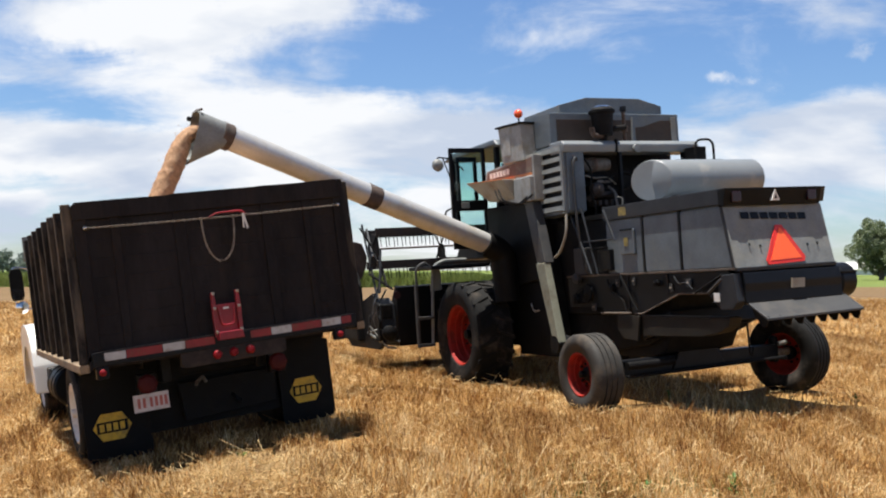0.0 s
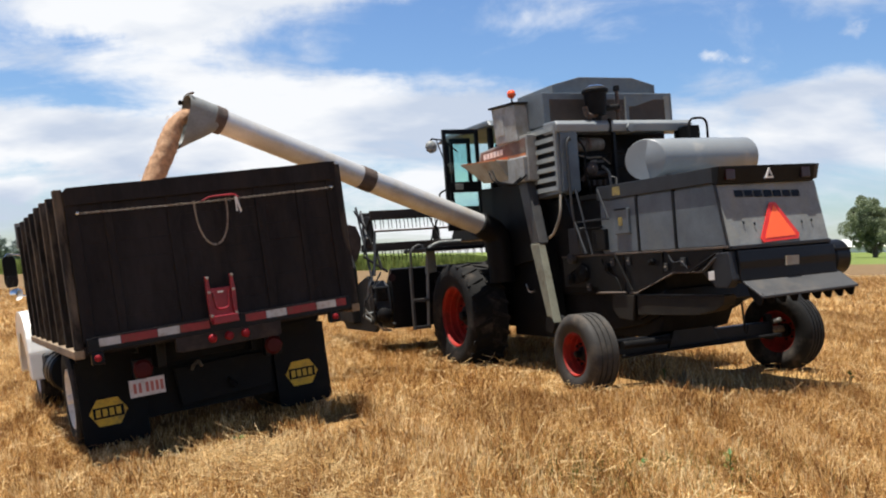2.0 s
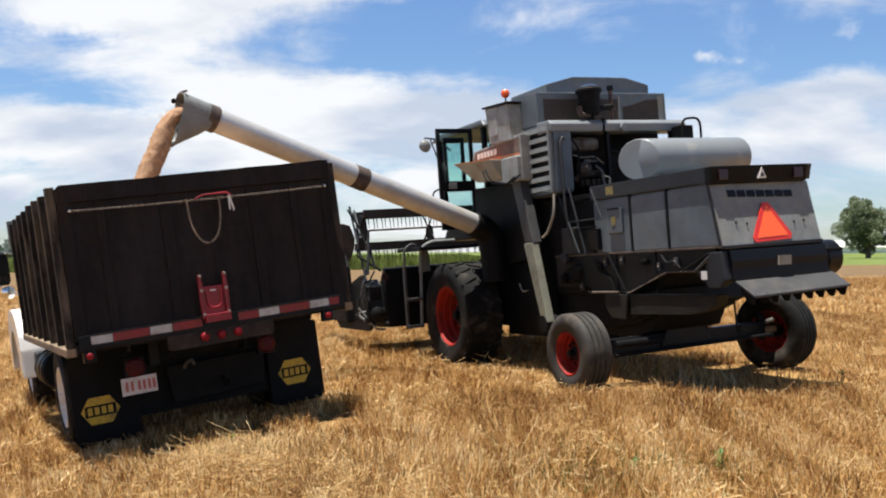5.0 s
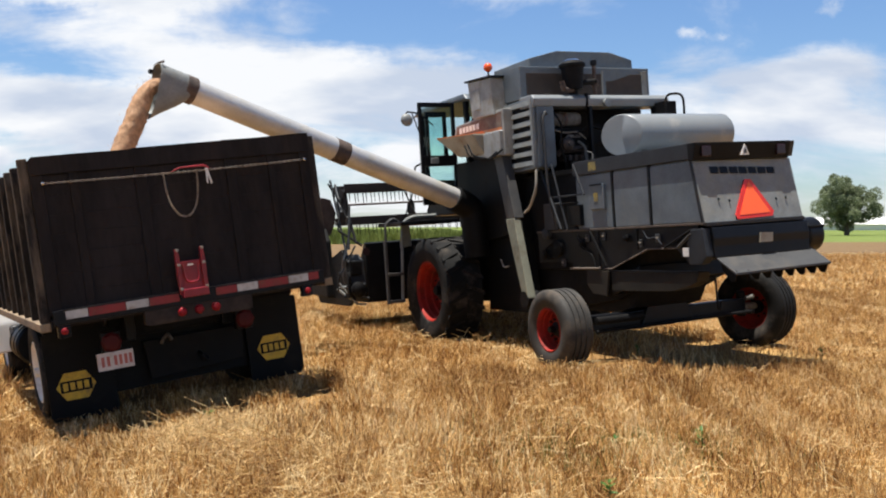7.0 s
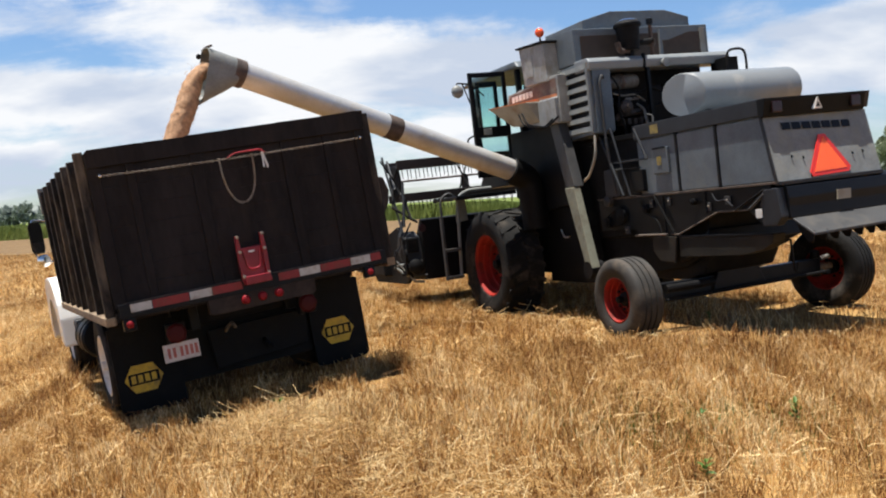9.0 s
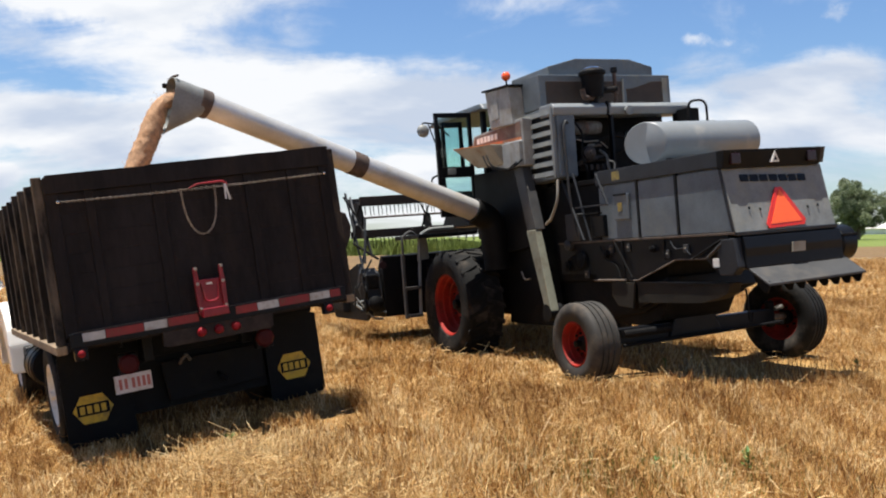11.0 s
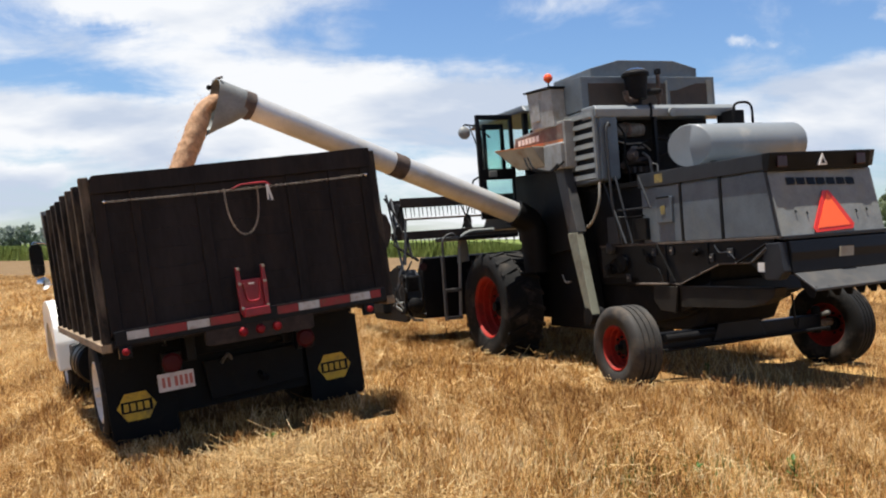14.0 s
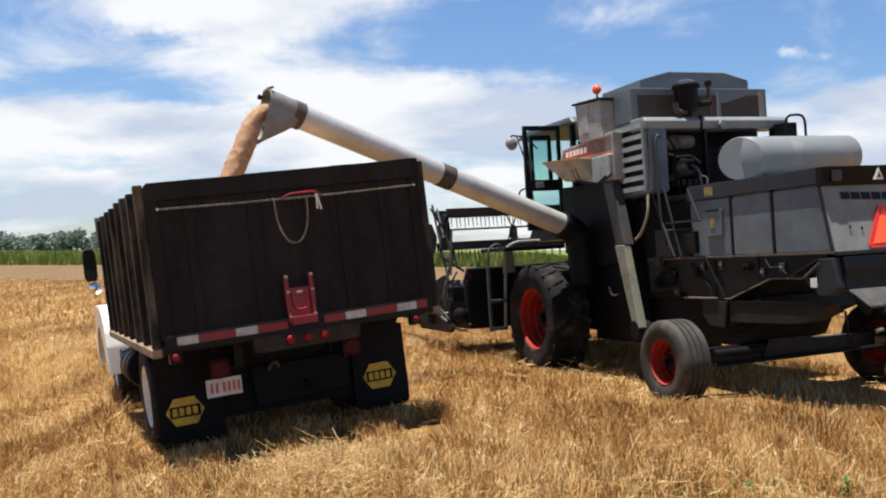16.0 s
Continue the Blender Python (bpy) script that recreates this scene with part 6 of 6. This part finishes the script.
def build_stubble():
    rng = np.random.default_rng(11)
    ca, sa = math.cos(ROW_DIR), math.sin(ROW_DIR)
    sets = []
    for n, y0, y1, rad, hgt in ((92000, 2.6, 9.5, 0.0023, 0.165), (96000, 9.5, 20.0, 0.0033, 0.155), (80000, 20.0, 46.0, 0.0075, 0.15)):
        x, y = spread(rng, n, y0, y1)
        if y0 < 5:  # and all round the place where the walker stands
            x, y = np.concatenate([x, rng.uniform(-7, 7, 26000)]), np.concatenate([y, rng.uniform(-6, 3.2, 26000)])
            n = len(x)
        # drilled rows, 19 cm apart, along the machines' heading
        u, v = row_coords(x, y)
        u = np.round(u / 0.19) * 0.19 + rng.normal(0, 0.045 if y1 < 15 else (0.07 if y1 < 25 else 0.15), n)
        x, y = u * ca - v * sa, u * sa + v * ca
        patch = 0.5 + 0.5 * np.sin(x * 0.9 + 1.3 * np.sin(y * 0.7)) * np.sin(y * 0.8 + 1.1 * np.sin(x * 0.6))
        band = 0.5 + 0.25 * np.sin(u * 2.7 + 0.5 * np.sin(v * 0.4)) + 0.25 * np.sin(u * 7.3 + 0.8 * np.sin(v * 0.7))
        tuft = np.clip(np.sin(x * 4.1 + 2 * np.sin(y * 1.9)) * np.sin(y * 3.7 + 2 * np.sin(x * 1.3)), 0, 1)
        h = hgt * rng.uniform(0.45, 1.15, n) * (0.52 + 0.32 * patch + 0.35 * tuft + 0.34 * band)
        h = h * (1 - 0.78 * pressed(x, y))
        tufts = np.sin(x * 11.0 + 1.5 * np.sin(y * 5.0)) * np.sin(y * 7.0 + np.sin(x * 4.0))
        gaps = np.sin(x * 7.5 + 1.2 * np.sin(y * 3.1)) + 0.6 * np.sin(y * 5.3 + x * 2.0)
        h = np.where((parked(x, y, -0.75) > parked(x, y, 0.3)) & (gaps > -0.25), h * 0.18, h)  # trodden gaps at the tail
        under = (parked(x, y, 0.05) > 0) & (rng.random(n) < 0.62)
        h = np.where(under, h * 0.12, h)  # shortened beneath the vehicles so dark soil deepens their shade
        lean = rng.normal(0, 0.36, (n, 2))
        z = ground_z(x, y) - 0.01
        base = np.stack([x, y, z], -1)
        tip = base + np.stack([lean[:, 0] * h, lean[:, 1] * h, h], -1)
        sets.append((base, tip, np.full(n, rad) * rng.uniform(0.7, 1.2, n), np.full(n, rad) * rng.uniform(0.6, 1.0, n)))
    base, tip, r0, r1 = (np.concatenate([s[i] for s in sets]) for i in range(4))
    V, F = prisms(base, tip, r0, r1)
    tagged(mesh_from("wheat_stubble", V, F, 4, M_STRAW), "cut golden wheat stubble standing in drilled rows", "stubble", kind="stuff")
    # loose straw, thickest in the swaths that the machine has left
    sets = []
    for n, y0, y1, rad in ((60000, 2.6, 9.5, 0.0023), (80000, 9.5, 20.0, 0.0033), (40000, 20.0, 46.0, 0.0072)):
        x, y = spread(rng, n, y0, y1)
        u, v = row_coords(x, y)
        u = u + 0.18 * np.sin(v * 1.1) + 0.12 * np.sin(v * 2.9)
        heap = np.max([np.exp(-((u - c) / 0.62) ** 2) for c in SWATHS], axis=0)
        keep = rng.random(n) < (0.24 + 0.70 * heap) * (1 - 0.6 * pressed(x, y)) * (1 - 0.97 * parked(x, y, -0.6))
        x, y, heap = x[keep], y[keep], heap[keep]
        n = len(x)
        ln = rng.uniform(0.08, 0.28, n)
        a = rng.uniform(0, 2 * math.pi, n)
        pit = rng.normal(0.05, 0.26, n)
        z = ground_z(x, y) + rng.uniform(0.01, 0.10, n) + 0.10 * heap * rng.random(n)
        b = np.stack([x, y, z], -1)
        d = np.stack([np.cos(a) * np.cos(pit), np.sin(a) * np.cos(pit), np.sin(pit)], -1)
        sets.append((b, b + d * ln[:, None], np.full(n, rad), np.full(n, rad * 0.8)))
    base, tip, r0, r1 = (np.concatenate([s[i] for s in sets]) for i in range(4))
    V, F = prisms(base, tip, r0, r1)
    # long pale straws lying bent over the stubble
    n = 1500
    x, y = spread(rng, n, 2.8, 17.0)
    keep = (parked(x, y, -0.1) < 1) & (rng.random(n) < 0.35 + 0.65 * (np.sin(x * 1.3 + np.sin(y)) > 0.2))
    x, y = x[keep], y[keep]
    n = len(x)
    a, tilt = rng.uniform(0, 2 * math.pi, n), rng.normal(0.10, 0.22, n)
    ln = rng.uniform(0.07, 0.24, n)
    b = np.stack([x, y, ground_z(x, y) + rng.uniform(0.06, 0.15, n)], -1)
    d = np.stack([np.cos(a) * np.cos(tilt), np.sin(a) * np.cos(tilt), np.sin(tilt)], -1)
    m = b + d * (ln * 0.5)[:, None]
    e2 = m + (d + rng.normal(0, 0.16, (n, 3))) * (ln * 0.5)[:, None]
    rad = 0.0016 + 0.00013 * y
    V2, F2 = prisms(np.concatenate([b, m]), np.concatenate([m, e2]), np.tile(rad, 2), np.tile(rad * 0.9, 2))
    tagged(mesh_from("long_straw", V2, F2, 4, M_LONGSTRAW), "long pale shining straws scattered on the stubble", "straw", kind="stuff")
    # a patch of paler, longer stubble
    n = 3000
    x, y = rng.normal(-1.35, 0.42, n), rng.normal(7.15, 0.30, n)
    x = np.concatenate([x, rng.normal(-0.55, 0.8, n // 2)])
    y = np.concatenate([y, rng.normal(6.4, 0.55, n // 2)])
    n = len(x)
    b = np.stack([x, y, ground_z(x, y) - 0.01], -1)
    hh = rng.uniform(0.07, 0.20, n)
    tip = b + np.stack([rng.normal(0, 0.28, n) * hh, rng.normal(0, 0.28, n) * hh, hh], -1)
    V4, F4 = prisms(b, tip, np.full(n, 0.0023), np.full(n, 0.0018))
    tagged(mesh_from("pale_stubble", V4, F4, 4, M_LONGSTRAW), "paler and longer stubble standing in a patch", "stubble", kind="stuff")
    # fine green shoots coming up through the stubble
    n = 900
    x, y = rng.normal(1.3, 0.75, n), rng.normal(6.4, 0.45, n)
    b = np.stack([x, y, ground_z(x, y)], -1)
    tip = b + np.stack([rng.normal(0, 0.03, n), rng.normal(0, 0.03, n), rng.uniform(0.05, 0.13, n)], -1)
    V3, F3 = prisms(b, tip, np.full(n, 0.0035), np.full(n, 0.0012))
    tagged(mesh_from("green_shoots", V3, F3, 4, M_WEED), "fine green shoots growing up through the stubble", "shoots", kind="stuff")
    tagged(mesh_from("loose_straw", V, F, 4, M_CHAFF), "loose pale straw lying in swaths over the stubble", "straw", kind="stuff")


build_stubble()


# ---- far land ----
def leaf_cloud(rng, centre, radii, n, size):
    """Small leaves filling a lumpy crown: vertices and triangle pairs."""
    lumps = rng.normal(0, 0.46, (70, 3))
    lumps = lumps / np.maximum(1, np.linalg.norm(lumps, axis=1))[:, None]
    lr = rng.uniform(0.12, 0.27, 70)
    k = rng.integers(0, 70, n)
    d = rng.normal(0, 1, (n, 3))
    d /= np.linalg.norm(d, axis=1)[:, None]
    p = lumps[k] + d * (lr[k] * rng.uniform(0.6, 1.05, n))[:, None]
    p = p * np.array(radii) + np.array(centre)
    u = rng.normal(0, 1, (n, 3)); u /= np.linalg.norm(u, axis=1)[:, None]
    w = np.cross(u, rng.normal(0, 1, (n, 3))); w /= np.linalg.norm(w, axis=1)[:, None]
    s = size * rng.uniform(0.6, 1.3, n)[:, None]
    V = np.stack([p - u * s, p + w * s * 0.5, p + u * s, p - w * s * 0.5], 1).reshape(-1, 3)
    return V, np.arange(n * 4)


M_LEAF = straw_material("tree_leaves", [(0.0, (0.10, 0.128, 0.072)), (0.5, (0.165, 0.198, 0.110)), (1.0, (0.235, 0.265, 0.155))], 0.5)
# distance haze is put into these paler, bluer leaf tones
M_LEAFFAR = straw_material("far_leaves_haze_tint", [(0.0, (0.13, 0.165, 0.155)), (0.5, (0.18, 0.22, 0.195)), (1.0, (0.23, 0.27, 0.22))], 0.1)


def tree(x, y, h, w, seed, n, size, leaf, label):
    rng = np.random.default_rng(seed)
    z = float(ground_z(x, y))
    t = thing("tree", pose(x, y, z), label, "tree")
    bm = tube([(0, 0, -0.2), (0.05, 0, h * 0.2), (0.0, 0.1, h * 0.55)], [h * 0.045, h * 0.034, h * 0.015], 8)
    for k in range(9):
        a = k * 2.4
        b = Vector((0.02, 0, h * (0.16 + 0.03 * k)))
        tube([b, b + Vector((math.cos(a) * w * 0.18, math.sin(a) * w * 0.18, h * 0.14)), b + Vector((math.cos(a) * w * 0.36, math.sin(a) * w * 0.36, h * 0.24))], [h * 0.016, h * 0.011, h * 0.004], 6, bm)
    part("trunk", bm, M_BARK, t)
    V, F = leaf_cloud(rng, (0, 0, h * 0.54), (w * 0.52, w * 0.52, h * 0.50), n, size)
    ob = mesh_from("crown", V, F, 4, leaf)
    ob.parent = t
    return t


def build_far():
    rng = np.random.default_rng(8)
    # green crop at the field's edge
    n = 60000
    x = rng.uniform(-120, 16, n)
    y = FIELD_EDGE + rng.exponential(9.0, n)
    y += 1.5 * np.sin(x * 0.15)
    h = 1.25 * rng.uniform(0.5, 1.1, n) * np.clip((16 - x) / 12, 0.25, 1)
    b = np.stack([x, y, ground_z(x, y)], -1)
    tip = b + np.stack([rng.normal(0, 0.22, n), rng.normal(0, 0.22, n), h], -1)
    V, F = prisms(b, tip, np.full(n, 0.05), np.full(n, 0.02))
    tagged(mesh_from("green_crop", V, F, 4, M_CROP), "tall green crop growing beyond the field edge", "crop", kind="stuff")
    tree(68.0, 140.0, 9.6, 9.3, 21, 34000, 0.15, M_LEAF, "round leafy green tree standing alone")
    # bushes and woods far off
    for k, (bx, by, bh, bw) in enumerate(((113, 206, 2.6, 7), (119, 208, 3.2, 8), (125, 210, 2.4, 6))):
        tree(bx, by, bh, bw, 40 + k, 1600, 0.3, M_LEAF, "low green bush beside the long roof")
    Vs, Fs, off = [], [], 0
    for k in range(90):
        bx = -330 + k * 3.2 + rng.uniform(-3, 3)
        by = 380 + rng.uniform(-30, 30)
        bh = rng.uniform(3.5, 9.5)
        V, F = leaf_cloud(rng, (bx, by, bh * 0.5), (rng.uniform(4, 8), 5, bh * 0.55), 900, 0.75)
        Vs.append(V); Fs.append(F + off); off += len(V)
    tagged(mesh_from("far_woods", np.concatenate(Vs), np.concatenate(Fs), 4, M_LEAFFAR), "line of distant green trees, haze put into the leaf colour", "woods", kind="stuff")
    # long low white-roofed shed
    sh = thing("long_shed", pose(136, 300, 0, 0, 0, -2), "long low farm shed with white metal roof", "shed")
    part("wall", box(-48, 48, -6, 6, 0, 1.9, 0), M_ROOFWHITE, sh)
    part("roof", prism([(-7, 1.9), (0, 4.1), (7, 1.9)], 0, -49, 49), M_ROOFWHITE, sh, "white metal roof")
    barn = thing("barn", pose(133, 205, 0, 0, 0, 12), "white gabled barn with small windows", "barn")
    part("wall", prism([(-7, 0), (-7, 4.2), (0, 7.0), (7, 4.2), (7, 0)], 1, -8, 8), M_SIDING, barn)
    part("roof", prism([(-7.6, 4.0), (0, 7.3), (7.6, 4.0), (7.6, 4.3), (0, 7.7), (-7.6, 4.3)], 1, -8.5, 8.5), M_ROOFWHITE, barn, "white metal roof")
    for wx in (-3.2, 2.6):
        part("window", box(wx - 0.5, wx + 0.5, -8.08, -7.98, 1.4, 2.6, 0), M_BLACK, barn)
    part("door", box(-1.2, 1.2, -8.08, -7.98, 0.05, 2.6, 0), M_GREY, barn)
    # weeds in the stubble
    bm = BM()
    pts = ((0, 0, 0), (0.35, 0.20, 0.10), (0.70, 0.16, 0.16), (1, 0, 0.14), (0.70, -0.16, 0.16), (0.35, -0.20, 0.10))
    vs = [bm.verts.new(p) for p in pts]
    spine = bm.verts.new((0.5, 0, 0.07))
    for i in range(6):
        bm.faces.new((vs[i], vs[(i + 1) % 6], spine))
    leaf = bpy.data.meshes.new("leaf")
    bm.to_mesh(leaf)
    bm.free()
    leaf.materials.append(M_WEED)
    r2 = random.Random(60)
    for wx, wy, tall in ((2.0, 6.18, 0.20), (1.15, 5.15, 0.17), (1.5, 6.55, 0.09), (-1.61, 7.89, 0.15), (2.81, 11.08, 0.14), (4.57, 10.0, 0.15)):
        w = thing("weed", pose(wx, wy, float(ground_z(wx, wy))), "small green weed growing among the stubble", "weed", "weeds")
        part("stem", tube([(0, 0, -0.02), (0.01, 0, tall * 0.6), (0.0, 0.01, tall)], [0.005, 0.004, 0.002], 5), M_WEED, w)
        for i in range(14):
            lf = new("leaf", leaf)
            lf.parent = w
            s = r2.uniform(0.035, 0.07)
            lf.matrix_local = pose(0, 0, tall * (0.35 + 0.65 * i / 14), r2.uniform(-20, 20), r2.uniform(-40, 10), i * 137.5) @ Matrix.Diagonal((s, s, s, 1))


build_far()
